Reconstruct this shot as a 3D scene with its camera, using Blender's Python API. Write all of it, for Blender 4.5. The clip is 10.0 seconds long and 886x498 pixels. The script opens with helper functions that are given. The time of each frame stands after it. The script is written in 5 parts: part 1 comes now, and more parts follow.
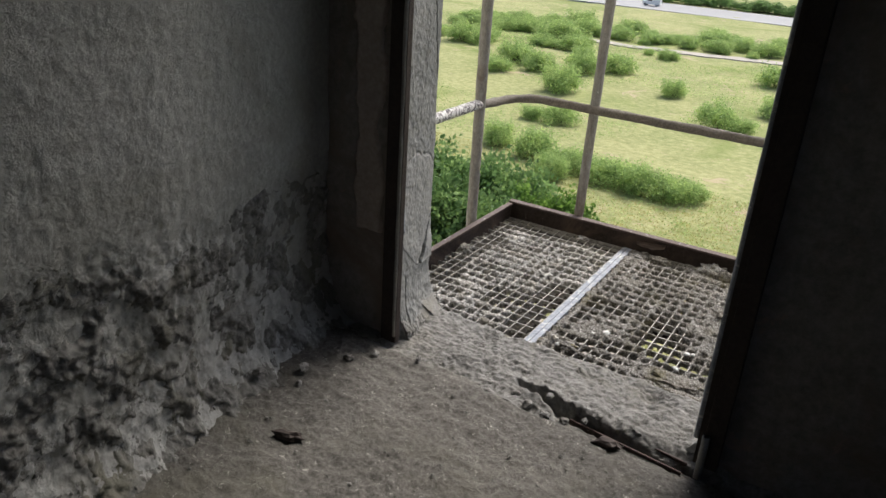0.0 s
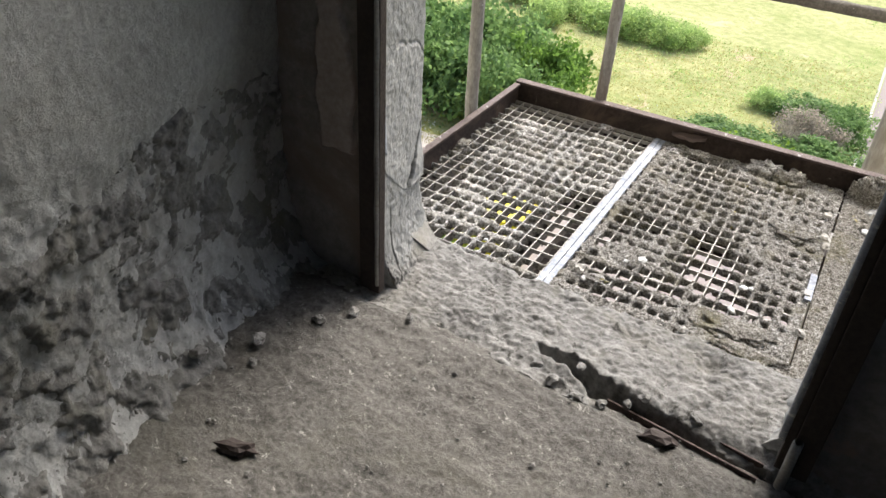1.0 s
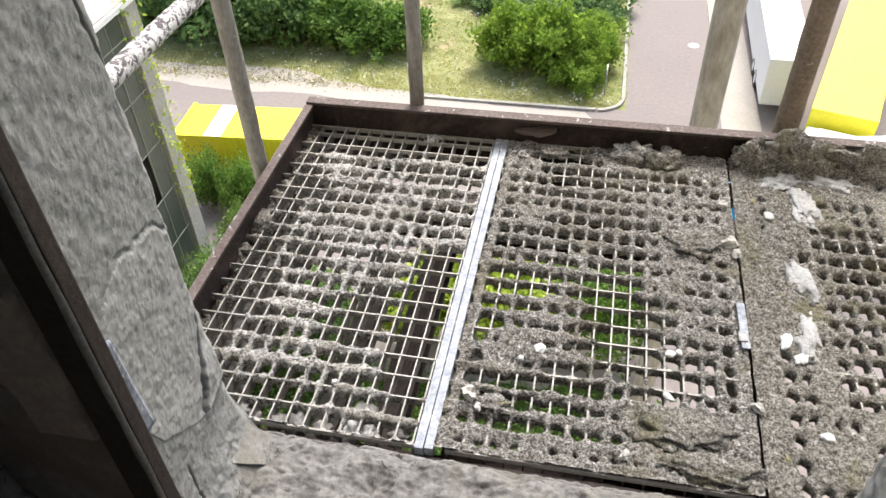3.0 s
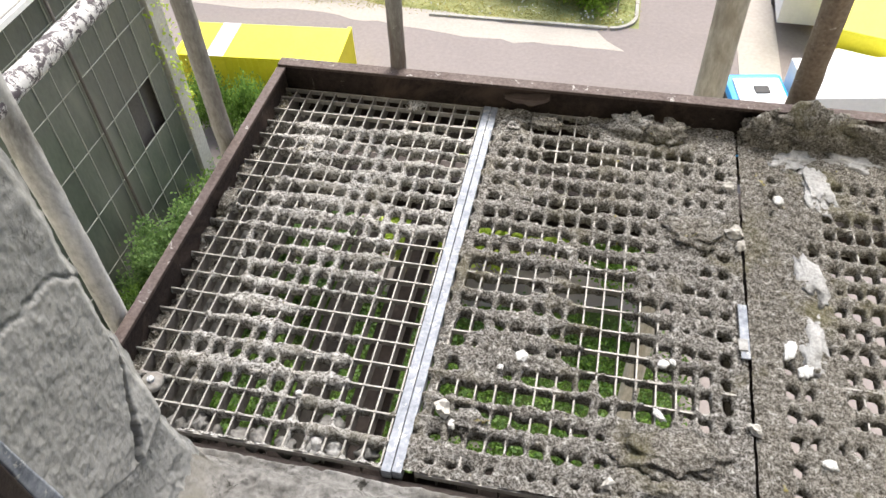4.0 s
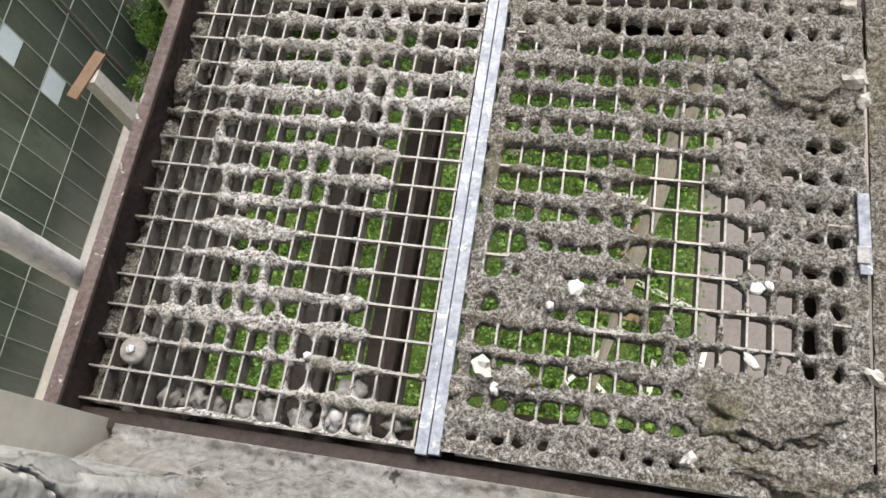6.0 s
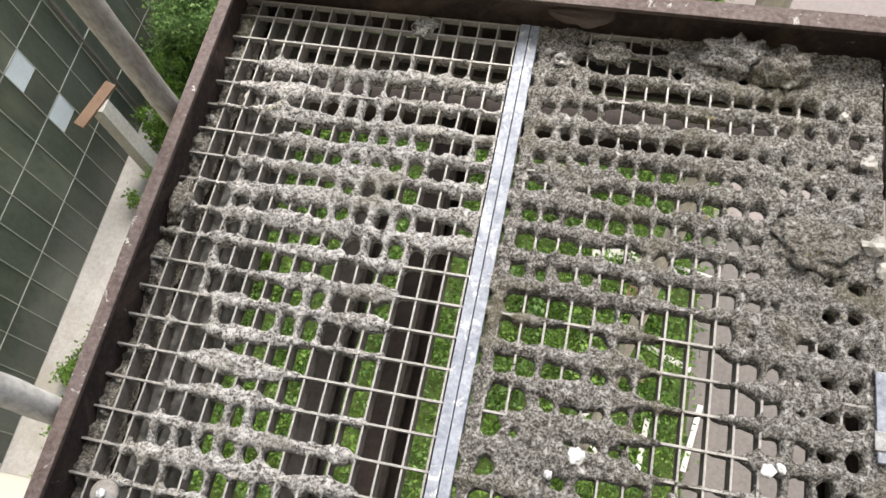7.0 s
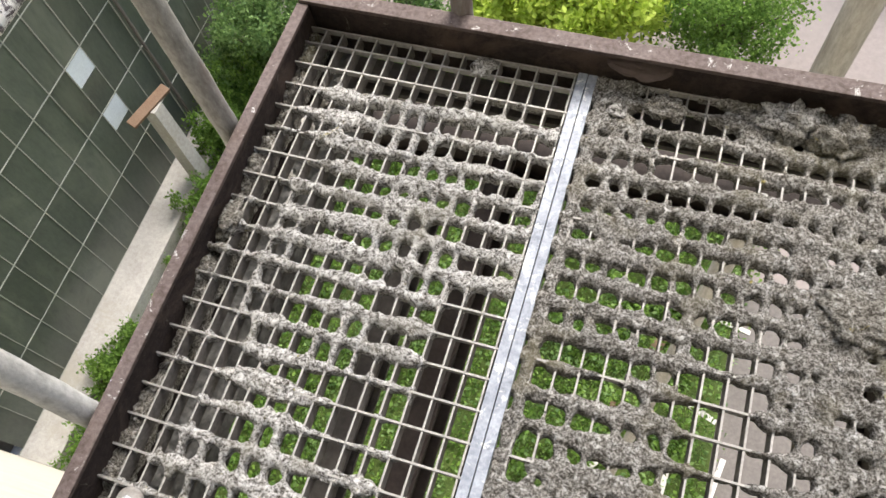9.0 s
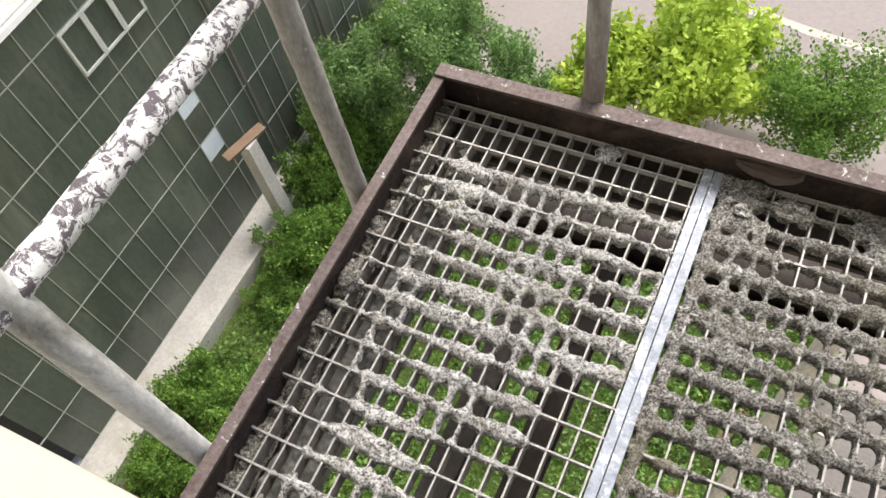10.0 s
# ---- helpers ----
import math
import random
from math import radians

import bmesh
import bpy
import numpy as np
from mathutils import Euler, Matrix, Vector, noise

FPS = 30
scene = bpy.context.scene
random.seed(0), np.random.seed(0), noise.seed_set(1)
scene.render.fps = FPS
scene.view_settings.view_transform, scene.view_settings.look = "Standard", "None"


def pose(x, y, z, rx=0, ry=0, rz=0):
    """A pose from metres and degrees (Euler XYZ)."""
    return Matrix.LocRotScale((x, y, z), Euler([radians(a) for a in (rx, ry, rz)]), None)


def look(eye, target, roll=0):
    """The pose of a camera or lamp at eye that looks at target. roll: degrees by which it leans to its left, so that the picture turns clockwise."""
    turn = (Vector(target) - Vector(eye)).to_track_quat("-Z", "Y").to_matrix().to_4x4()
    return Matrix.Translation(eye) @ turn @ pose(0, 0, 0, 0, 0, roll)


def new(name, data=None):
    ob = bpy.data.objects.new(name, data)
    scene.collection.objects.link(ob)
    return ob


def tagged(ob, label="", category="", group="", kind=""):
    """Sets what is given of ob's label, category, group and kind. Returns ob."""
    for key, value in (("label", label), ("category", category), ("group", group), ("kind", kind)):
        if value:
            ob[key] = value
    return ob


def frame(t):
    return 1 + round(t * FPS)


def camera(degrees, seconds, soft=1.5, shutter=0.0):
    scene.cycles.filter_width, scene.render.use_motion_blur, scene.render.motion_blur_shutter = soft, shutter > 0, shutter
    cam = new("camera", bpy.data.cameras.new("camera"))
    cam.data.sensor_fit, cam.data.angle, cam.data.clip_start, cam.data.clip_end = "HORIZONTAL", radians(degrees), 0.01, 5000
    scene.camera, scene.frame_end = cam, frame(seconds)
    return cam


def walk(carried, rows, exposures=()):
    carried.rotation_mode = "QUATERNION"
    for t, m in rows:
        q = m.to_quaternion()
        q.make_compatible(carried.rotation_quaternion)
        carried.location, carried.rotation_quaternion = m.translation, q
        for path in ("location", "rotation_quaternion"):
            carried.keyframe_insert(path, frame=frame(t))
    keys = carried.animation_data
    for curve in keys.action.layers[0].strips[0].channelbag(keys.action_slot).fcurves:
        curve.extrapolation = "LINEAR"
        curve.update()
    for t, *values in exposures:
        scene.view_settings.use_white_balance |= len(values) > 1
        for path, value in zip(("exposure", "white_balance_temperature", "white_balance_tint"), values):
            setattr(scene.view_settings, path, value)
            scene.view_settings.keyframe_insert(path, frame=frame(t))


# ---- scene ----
cam = camera(59.6, 10.0)
PATH = [
    (0, (1.288, -2.778, 1.17), (0.372, -1.195, 0.363), 3.9),
    (0.5, (1.127, -2.553, 1.113), (0.198, -1.099, 0.1), 4.9),
    (1, (1.017, -2.337, 1.096), (0.227, -0.895, -0.042), 3.5),
    (1.5, (0.937, -2.101, 1.103), (0.215, -0.6, -0.004), 1.6),
    (2, (0.888, -1.926, 1.117), (0.256, -0.415, -0.031), -0.4),
    (2.5, (0.799, -1.8, 1.12), (0.351, -0.298, -0.123), -0.6),
    (3, (0.741, -1.697, 1.134), (0.402, -0.244, -0.197), -2.5),
    (3.2, (0.745, -1.655, 1.13), (0.434, -0.23, -0.238), -2.9),
    (4.3, (0.762, -1.44, 1.144), (0.414, -0.206, -0.391), -4.2),
    (4.5, (0.738, -1.407, 1.143), (0.382, -0.232, -0.436), -7.0),
    (5, (0.706, -1.317, 1.133), (0.365, -0.273, -0.538), -13.7),
    (5.2, (0.69, -1.261, 1.113), (0.352, -0.32, -0.619), -14.9),
    (6.3, (0.682, -0.972, 1.051), (0.36, -0.353, -0.824), -18.6),
    (6.5, (0.674, -0.931, 1.05), (0.363, -0.284, -0.816), -16.1),
    (7, (0.656, -0.882, 1.067), (0.314, -0.139, -0.758), -14.2),
    (7.5, (0.644, -0.867, 1.083), (0.271, -0.096, -0.725), -13.8),
    (8, (0.644, -0.866, 1.089), (0.243, -0.09, -0.711), -13.8),
    (8.5, (0.646, -0.869, 1.088), (0.225, -0.088, -0.704), -13.5),
    (9, (0.64, -0.871, 1.083), (0.205, -0.09, -0.706), -13.1),
    (9.5, (0.617, -0.872, 1.094), (0.136, -0.06, -0.669), -13.0),
    (10, (0.568, -0.881, 1.123), (-0.071, -0.042, -0.576), -14.1),
]
walk(cam, [(t, look(eye, target, roll)) for t, eye, target, roll in PATH],
     exposures=[(0.0, 0.4), (0.5, 0.8), (1.0, 1.1), (1.7, 1.3), (2.6, 1.05), (4.3, 0.86), (6.5, 0.78), (10.0, 0.88)])

# ---- sky, sun, exposure ----
world = bpy.data.worlds.new("sky")
scene.world = world
world.use_nodes = True
wn, wl = world.node_tree.nodes, world.node_tree.links
sky = wn.new("ShaderNodeTexSky")
sky.sky_type, sky.sun_disc = "NISHITA", False
sky.sun_elevation, sky.sun_rotation = radians(52), radians(6)
sky.air_density, sky.dust_density, sky.ozone_density = 1.0, 4.0, 1.0
back = wn["Background"]
back.inputs["Strength"].default_value = 0.15
wl.new(sky.outputs[0], back.inputs[0])
sun_data = bpy.data.lights.new("sun", "SUN")
sun_data.energy, sun_data.angle, sun_data.color = 3.0, radians(30), (1, 0.97, 0.92)
sun = new("sun", sun_data)
sun.matrix_world = look((5, 48, 62), (0, 0, 0))

# ---- materials ----


def nodes_of(name):
    m = bpy.data.materials.new(name)
    m.use_nodes = True
    nt = m.node_tree
    return m, nt, nt.nodes["Principled BSDF"]


def noise_node(nt, scale, detail=5.0, rough=0.6, vec=None, dist=0.0):
    n = nt.nodes.new("ShaderNodeTexNoise")
    n.inputs["Scale"].default_value = scale
    n.inputs["Detail"].default_value = detail
    n.inputs["Roughness"].default_value = rough
    n.inputs["Distortion"].default_value = dist
    nt.links.new(vec, n.inputs["Vector"])
    return n.outputs["Fac"]


def ramp(nt, fac, stops):
    r = nt.nodes.new("ShaderNodeValToRGB")
    els = r.color_ramp.elements
    while len(els) < len(stops):
        els.new(0.5)
    for e, (p, c) in zip(els, stops):
        e.position, e.color = p, (*c, 1)
    nt.links.new(fac, r.inputs[0])
    return r.outputs["Color"]


def mix(nt, fac, a, b, kind="MIX"):
    m = nt.nodes.new("ShaderNodeMix")
    m.data_type, m.blend_type = "RGBA", kind
    for sock, v in ((m.inputs[0], fac), (m.inputs[6], a), (m.inputs[7], b)):
        if isinstance(v, (int, float)):
            sock.default_value = v
        elif isinstance(v, tuple):
            sock.default_value = (*v, 1)
        else:
            nt.links.new(v, sock)
    return m.outputs[2]


def surface(name, big, fine, stain=None, scale=4.0, fine_scale=40.0, rough=0.9, metal=0.0, bump=0.4, bump_dist=0.003,
            stretch=(1, 1, 1), spots=None, spot_scale=9.0, spot_at=0.62, local=False, per=0.0, spec=0.3):
    """A surface with colour at two scales, an optional stain layer, spots and fine relief; big, fine: two colours each."""
    m, nt, bsdf = nodes_of(name)
    if local:
        vec = nt.nodes.new("ShaderNodeTexCoord").outputs["Object"]
    else:
        vec = nt.nodes.new("ShaderNodeNewGeometry").outputs["Position"]
    mp = nt.nodes.new("ShaderNodeMapping")
    mp.inputs["Scale"].default_value = stretch
    nt.links.new(vec, mp.inputs["Vector"])
    v = mp.outputs[0]
    n1 = noise_node(nt, scale, 6, 0.6, v, 0.4)
    n2 = noise_node(nt, fine_scale, 8, 0.7, v)
    c1 = ramp(nt, n1, [(0.35, big[0]), (0.65, big[1])])
    c2 = ramp(nt, n2, [(0.35, fine[0]), (0.65, fine[1])])
    c = mix(nt, 0.5, c1, c2)
    if stain:
        n3 = noise_node(nt, scale * 0.37, 7, 0.7, v, 0.8)
        f = ramp(nt, n3, [(0.52, (0, 0, 0)), (0.66, (1, 1, 1))])
        c = mix(nt, f, c, stain)
    if spots:
        n4 = noise_node(nt, spot_scale, 9, 0.75, v, 0.6)
        f = ramp(nt, n4, [(spot_at, (0, 0, 0)), (spot_at + 0.05, (1, 1, 1))])
        c = mix(nt, f, c, spots)
    if per:
        info = nt.nodes.new("ShaderNodeObjectInfo").outputs["Random"]
        k = ramp(nt, info, [(0.0, (1 - per,) * 3), (1.0, (1 + per,) * 3)])
        c = mix(nt, 1.0, c, k, "MULTIPLY")
    nt.links.new(c, bsdf.inputs["Base Color"])
    bsdf.inputs["Roughness"].default_value = rough
    bsdf.inputs["Metallic"].default_value = metal
    bsdf.inputs["Specular IOR Level"].default_value = spec
    if bump:
        b = nt.nodes.new("ShaderNodeBump")
        b.inputs["Strength"].default_value = bump
        b.inputs["Distance"].default_value = bump_dist
        nt.links.new(n2, b.inputs["Height"])
        nt.links.new(b.outputs[0], bsdf.inputs["Normal"])
    return m


def leaf_material(name, dark, light, rough=0.6):
    m, nt, bsdf = nodes_of(name)
    geo = nt.nodes.new("ShaderNodeNewGeometry")
    c = ramp(nt, geo.outputs["Random Per Island"], [(0.0, dark), (1.0, light)])
    n = noise_node(nt, 0.7, 4, 0.6, geo.outputs["Position"])
    c = mix(nt, 1.0, c, ramp(nt, n, [(0.3, (0.75, 0.8, 0.7)), (0.7, (1.2, 1.15, 1.0))]), "MULTIPLY")
    nt.links.new(c, bsdf.inputs["Base Color"])
    bsdf.inputs["Roughness"].default_value = rough
    bsdf.inputs["Specular IOR Level"].default_value = 0.2
    bsdf.inputs["Subsurface Weight"].default_value = 0.0
    tr = nt.nodes.new("ShaderNodeBsdfTranslucent")
    nt.links.new(c, tr.inputs["Color"])
    ms = nt.nodes.new("ShaderNodeMixShader")
    ms.inputs[0].default_value = 0.5
    nt.links.new(bsdf.outputs[0], ms.inputs[1])
    nt.links.new(tr.outputs[0], ms.inputs[2])
    nt.links.new(ms.outputs[0], nt.nodes["Material Output"].inputs["Surface"])
    return m


PLASTER = surface("grey_plaster", ((0.29, 0.295, 0.28), (0.37, 0.37, 0.355)), ((0.23, 0.235, 0.222), (0.42, 0.42, 0.405)), scale=5, fine_scale=75, bump=1.0, bump_dist=0.006,
                  stain=(0.25, 0.248, 0.23))
CONCRETE = surface("worn_concrete", ((0.13, 0.125, 0.116), (0.225, 0.22, 0.208)), ((0.04, 0.037, 0.033), (0.36, 0.355, 0.34)), scale=7, fine_scale=60, bump=1.0, bump_dist=0.005,
                   stain=(0.17, 0.162, 0.14), spots=(0.06, 0.057, 0.05), spot_scale=26, spot_at=0.58)
SILL_FLOOR = surface("sill_floor_concrete", ((0.068, 0.063, 0.056), (0.125, 0.117, 0.105)), ((0.02, 0.019, 0.016), (0.2, 0.19, 0.174)), scale=4, fine_scale=95, bump=1.0, bump_dist=0.006,
                     stain=(0.11, 0.105, 0.085), spots=(0.34, 0.325, 0.30), spot_scale=60, spot_at=0.6)
JAMB = surface("jamb_plaster", ((0.22, 0.22, 0.212), (0.30, 0.30, 0.29)), ((0.14, 0.14, 0.132), (0.35, 0.35, 0.337)), scale=5, fine_scale=75, bump=0.9, bump_dist=0.003,
               stretch=(1, 1, 0.8), spots=(0.13, 0.128, 0.12), spot_scale=48, spot_at=0.6)
RENDER_PATCH = surface("paler_render", ((0.28, 0.278, 0.266), (0.345, 0.343, 0.33)), ((0.21, 0.208, 0.198), (0.39, 0.388, 0.372)), scale=9, fine_scale=120, bump=0.35, bump_dist=0.002)
DARK_WALL = surface("dark_peeling_paint", ((0.19, 0.172, 0.157), (0.27, 0.247, 0.226)), ((0.13, 0.118, 0.107), (0.33, 0.303, 0.278)), scale=6, fine_scale=50, bump=0.8, bump_dist=0.005,
                    stain=(0.2, 0.155, 0.13), spots=(0.3, 0.235, 0.2), spot_scale=8, spot_at=0.6)
BROWN_PATCH = surface("brown_plaster", ((0.30, 0.25, 0.22), (0.40, 0.34, 0.30)), ((0.24, 0.195, 0.17), (0.44, 0.38, 0.34)), scale=12, fine_scale=90, bump=0.5)
CREAM = surface("cream_render", ((0.47, 0.44, 0.37), (0.55, 0.52, 0.45)), ((0.42, 0.39, 0.33), (0.58, 0.55, 0.48)), scale=2, fine_scale=30, bump=0.3)
RUST = surface("rusty_steel", ((0.045, 0.034, 0.03), (0.085, 0.06, 0.053)), ((0.022, 0.017, 0.015), (0.13, 0.098, 0.088)), scale=14, fine_scale=120, rough=0.75, metal=0.25, bump=0.6, bump_dist=0.0015,
               stain=(0.115, 0.088, 0.078), spots=(0.36, 0.33, 0.31), spot_scale=34, spot_at=0.66)
# flaking rust, its colour darkened further for the shade below the edge flanges
SHADED_RUST = surface("shaded_flaking_rust", ((0.02, 0.015, 0.013), (0.04, 0.028, 0.024)), ((0.012, 0.009, 0.008), (0.065, 0.047, 0.039)), scale=16, fine_scale=90, rough=0.85, metal=0.1, bump=0.9, bump_dist=0.003,
                    stain=(0.085, 0.06, 0.048), spots=(0.16, 0.14, 0.12), spot_scale=22, spot_at=0.64)
WORN = surface("chipped_paint", ((0.075, 0.05, 0.043), (0.14, 0.108, 0.1)), ((0.04, 0.028, 0.025), (0.2, 0.165, 0.155)), scale=14, fine_scale=120, rough=0.75, bump=0.5, bump_dist=0.0015,
               spots=(0.55, 0.54, 0.52), spot_scale=36, spot_at=0.6)
DARK_STEEL = surface("dark_steel", ((0.035, 0.028, 0.025), (0.06, 0.046, 0.04)), ((0.025, 0.019, 0.017), (0.075, 0.057, 0.05)), scale=10, fine_scale=90, rough=0.7, metal=0.2, bump=0.5)
RUBBLE = surface("bare_rubble_wall", ((0.13, 0.128, 0.119), (0.205, 0.202, 0.19)), ((0.055, 0.053, 0.048), (0.28, 0.275, 0.262)), scale=9, fine_scale=55, bump=1.0, bump_dist=0.009,
                 stain=(0.17, 0.165, 0.135), spots=(0.24, 0.24, 0.232), spot_scale=15, spot_at=0.64)
BEAM_GREY = surface("weathered_beam", ((0.085, 0.077, 0.07), (0.13, 0.118, 0.106)), ((0.06, 0.053, 0.047), (0.155, 0.14, 0.126)), scale=9, fine_scale=70, bump=0.5)
GALV = surface("galvanised_steel", ((0.26, 0.25, 0.232), (0.40, 0.387, 0.36)), ((0.16, 0.152, 0.138), (0.46, 0.445, 0.415)), scale=25, fine_scale=160, rough=0.6, metal=0.3, bump=0.3, bump_dist=0.001,
               stain=(0.33, 0.315, 0.29))
FLANK_STEEL = surface("darker_bar_flank", ((0.10, 0.09, 0.08), (0.17, 0.155, 0.14)), ((0.06, 0.053, 0.047), (0.22, 0.205, 0.185)), scale=18, fine_scale=110, rough=0.9, bump=0.5, bump_dist=0.001)
STRIP = surface("bright_zinc_strip", ((0.15, 0.17, 0.21), (0.36, 0.385, 0.43)), ((0.13, 0.145, 0.175), (0.42, 0.445, 0.49)), scale=30, fine_scale=120, rough=0.55, metal=0.1, bump=0.25, bump_dist=0.001,
                spots=(0.62, 0.62, 0.6), spot_scale=38, spot_at=0.56)


def crust_material(name, dark, mid, pale, moss, flake_col, flake_at):
    """Gritty dirt: dark pits, pale lichen flakes, mossy and ochre patches."""
    m, nt, bsdf = nodes_of(name)
    v = nt.nodes.new("ShaderNodeNewGeometry").outputs["Position"]
    grit = noise_node(nt, 240, 6, 0.8, v)
    flake = noise_node(nt, 110, 7, 0.8, v, 0.5)
    area = noise_node(nt, 7, 5, 0.6, v, 0.4)
    c = ramp(nt, grit, [(0.42, dark), (0.50, mid), (0.58, pale)])
    f = ramp(nt, flake, [(flake_at, (0, 0, 0)), (flake_at + 0.035, (1, 1, 1))])
    c = mix(nt, f, c, flake_col)
    f = ramp(nt, flake, [(0.41, (1, 1, 1)), (0.45, (0, 0, 0))])
    c = mix(nt, f, c, (0.06, 0.052, 0.042))
    f = ramp(nt, area, [(0.54, (0, 0, 0)), (0.68, (0.6, 0.6, 0.6))])
    c = mix(nt, f, c, moss)
    spot = noise_node(nt, 26, 8, 0.75, v, 0.5)
    f = ramp(nt, spot, [(0.645, (0, 0, 0)), (0.685, (0.8, 0.8, 0.8))])
    c = mix(nt, f, c, (0.42, 0.36, 0.10))
    f = ramp(nt, spot, [(0.30, (1, 1, 1)), (0.335, (0, 0, 0))])
    c = mix(nt, f, c, (0.68, 0.68, 0.66))
    nt.links.new(c, bsdf.inputs["Base Color"])
    bsdf.inputs["Roughness"].default_value = 0.95
    bsdf.inputs["Specular IOR Level"].default_value = 0.15
    b = nt.nodes.new("ShaderNodeBump")
    b.inputs["Strength"].default_value = 1.0
    b.inputs["Distance"].default_value = 0.007
    nt.links.new(flake, b.inputs["Height"])
    nt.links.new(b.outputs[0], bsdf.inputs["Normal"])
    return m


CRUST = crust_material("lichen_dirt_crust", (0.095, 0.087, 0.076), (0.33, 0.318, 0.295), (0.60, 0.587, 0.56), (0.2, 0.185, 0.14), (0.66, 0.65, 0.625), 0.53)
CRUST_OLD = crust_material("mossy_dirt_crust", (0.08, 0.071, 0.058), (0.20, 0.186, 0.16), (0.37, 0.353, 0.315), (0.17, 0.155, 0.07), (0.52, 0.51, 0.48), 0.565)
CRUST_MID = crust_material("grey_dirt_crust", (0.06, 0.054, 0.046), (0.20, 0.188, 0.167), (0.42, 0.405, 0.375), (0.165, 0.148, 0.09), (0.58, 0.57, 0.545), 0.56)
WHITE_DROP = surface("chalky_white", ((0.55, 0.55, 0.53), (0.78, 0.78, 0.76)), ((0.42, 0.42, 0.4), (0.8, 0.8, 0.78)), scale=60, fine_scale=300, bump=0.4)
STONE = surface("pale_stone", ((0.4, 0.38, 0.34), (0.55, 0.53, 0.48)), ((0.3, 0.28, 0.25), (0.6, 0.58, 0.54)), scale=40, fine_scale=200, bump=0.5)
POST_GREY = surface("flaking_grey_paint", ((0.2, 0.19, 0.175), (0.32, 0.31, 0.29)), ((0.12, 0.11, 0.1), (0.36, 0.35, 0.33)), scale=18, fine_scale=140, rough=0.7, bump=0.5, bump_dist=0.001,
                    stretch=(1, 1, 0.35), spots=(0.6, 0.6, 0.58), spot_scale=28, spot_at=0.64, stain=(0.13, 0.1, 0.085))
POLE_GREY = surface("weathered_grey_pole", ((0.24, 0.225, 0.2), (0.37, 0.35, 0.315)), ((0.15, 0.138, 0.12), (0.43, 0.41, 0.375)), scale=7, fine_scale=60, rough=0.8, bump=0.5, bump_dist=0.002,
                    stretch=(1, 1, 0.25), stain=(0.17, 0.145, 0.12), spots=(0.1, 0.085, 0.07), spot_scale=14, spot_at=0.66)
RAIL_OLD = surface("encrusted_rail", ((0.12, 0.105, 0.09), (0.2, 0.18, 0.16)), ((0.07, 0.06, 0.05), (0.26, 0.24, 0.21)), scale=22, fine_scale=150, rough=0.85, bump=0.8, bump_dist=0.003,
                   spots=(0.55, 0.55, 0.52), spot_scale=40, spot_at=0.665)
POST_WHITE = surface("flaking_white_paint", ((0.62, 0.61, 0.6), (0.75, 0.74, 0.73)), ((0.5, 0.49, 0.48), (0.78, 0.77, 0.76)), scale=20, fine_scale=120, rough=0.65, bump=0.6, bump_dist=0.001,
                     spots=(0.10, 0.085, 0.095), spot_scale=62, spot_at=0.48)
POST_PALE = surface("chalky_grey_paint", ((0.36, 0.355, 0.34), (0.55, 0.545, 0.53)), ((0.25, 0.245, 0.23), (0.62, 0.615, 0.6)), scale=14, fine_scale=120, rough=0.7, bump=0.5, bump_dist=0.001,
                    stain=(0.16, 0.15, 0.135), stretch=(1, 1, 0.5))
POST_RUST = surface("rusty_tube", ((0.14, 0.105, 0.08), (0.22, 0.17, 0.13)), ((0.09, 0.065, 0.05), (0.3, 0.25, 0.2)), scale=20, fine_scale=110, rough=0.8, bump=0.6, bump_dist=0.0015,
                    spots=(0.45, 0.42, 0.38), spot_scale=35, spot_at=0.63)
GLASS = surface("grimy_glass", ((0.05, 0.06, 0.05), (0.085, 0.098, 0.08)), ((0.045, 0.054, 0.045), (0.095, 0.106, 0.088)), scale=0.9, fine_scale=9, rough=0.28, bump=0.05, bump_dist=0.01,
                stretch=(1, 1, 0.4), per=0.18, stain=(0.115, 0.125, 0.10), spec=0.5)
GLASS_PALE = surface("pale_panel", ((0.5, 0.56, 0.6), (0.6, 0.66, 0.7)), ((0.45, 0.5, 0.55), (0.62, 0.68, 0.72)), scale=2, fine_scale=20, rough=0.4, bump=0)
MULLION = surface("mullion_paint", ((0.24, 0.25, 0.225), (0.34, 0.35, 0.315)), ((0.2, 0.21, 0.185), (0.37, 0.38, 0.34)), scale=1.5, fine_scale=25, rough=0.7, bump=0.2)
SASH = surface("pale_sash_paint", ((0.42, 0.43, 0.40), (0.52, 0.53, 0.50)), ((0.36, 0.37, 0.34), (0.56, 0.57, 0.54)), scale=3, fine_scale=30, rough=0.7, bump=0.2)
PIER = surface("stained_concrete", ((0.34, 0.325, 0.3), (0.46, 0.445, 0.41)), ((0.28, 0.265, 0.245), (0.5, 0.485, 0.45)), scale=0.8, fine_scale=9, bump=0.4, stain=(0.33, 0.31, 0.26), bump_dist=0.02)
ASPHALT = surface("pinkish_asphalt", ((0.215, 0.185, 0.175), (0.27, 0.235, 0.22)), ((0.2, 0.172, 0.162), (0.28, 0.245, 0.23)), scale=0.12, fine_scale=5, rough=0.9, bump=0.2, stain=(0.24, 0.215, 0.2))
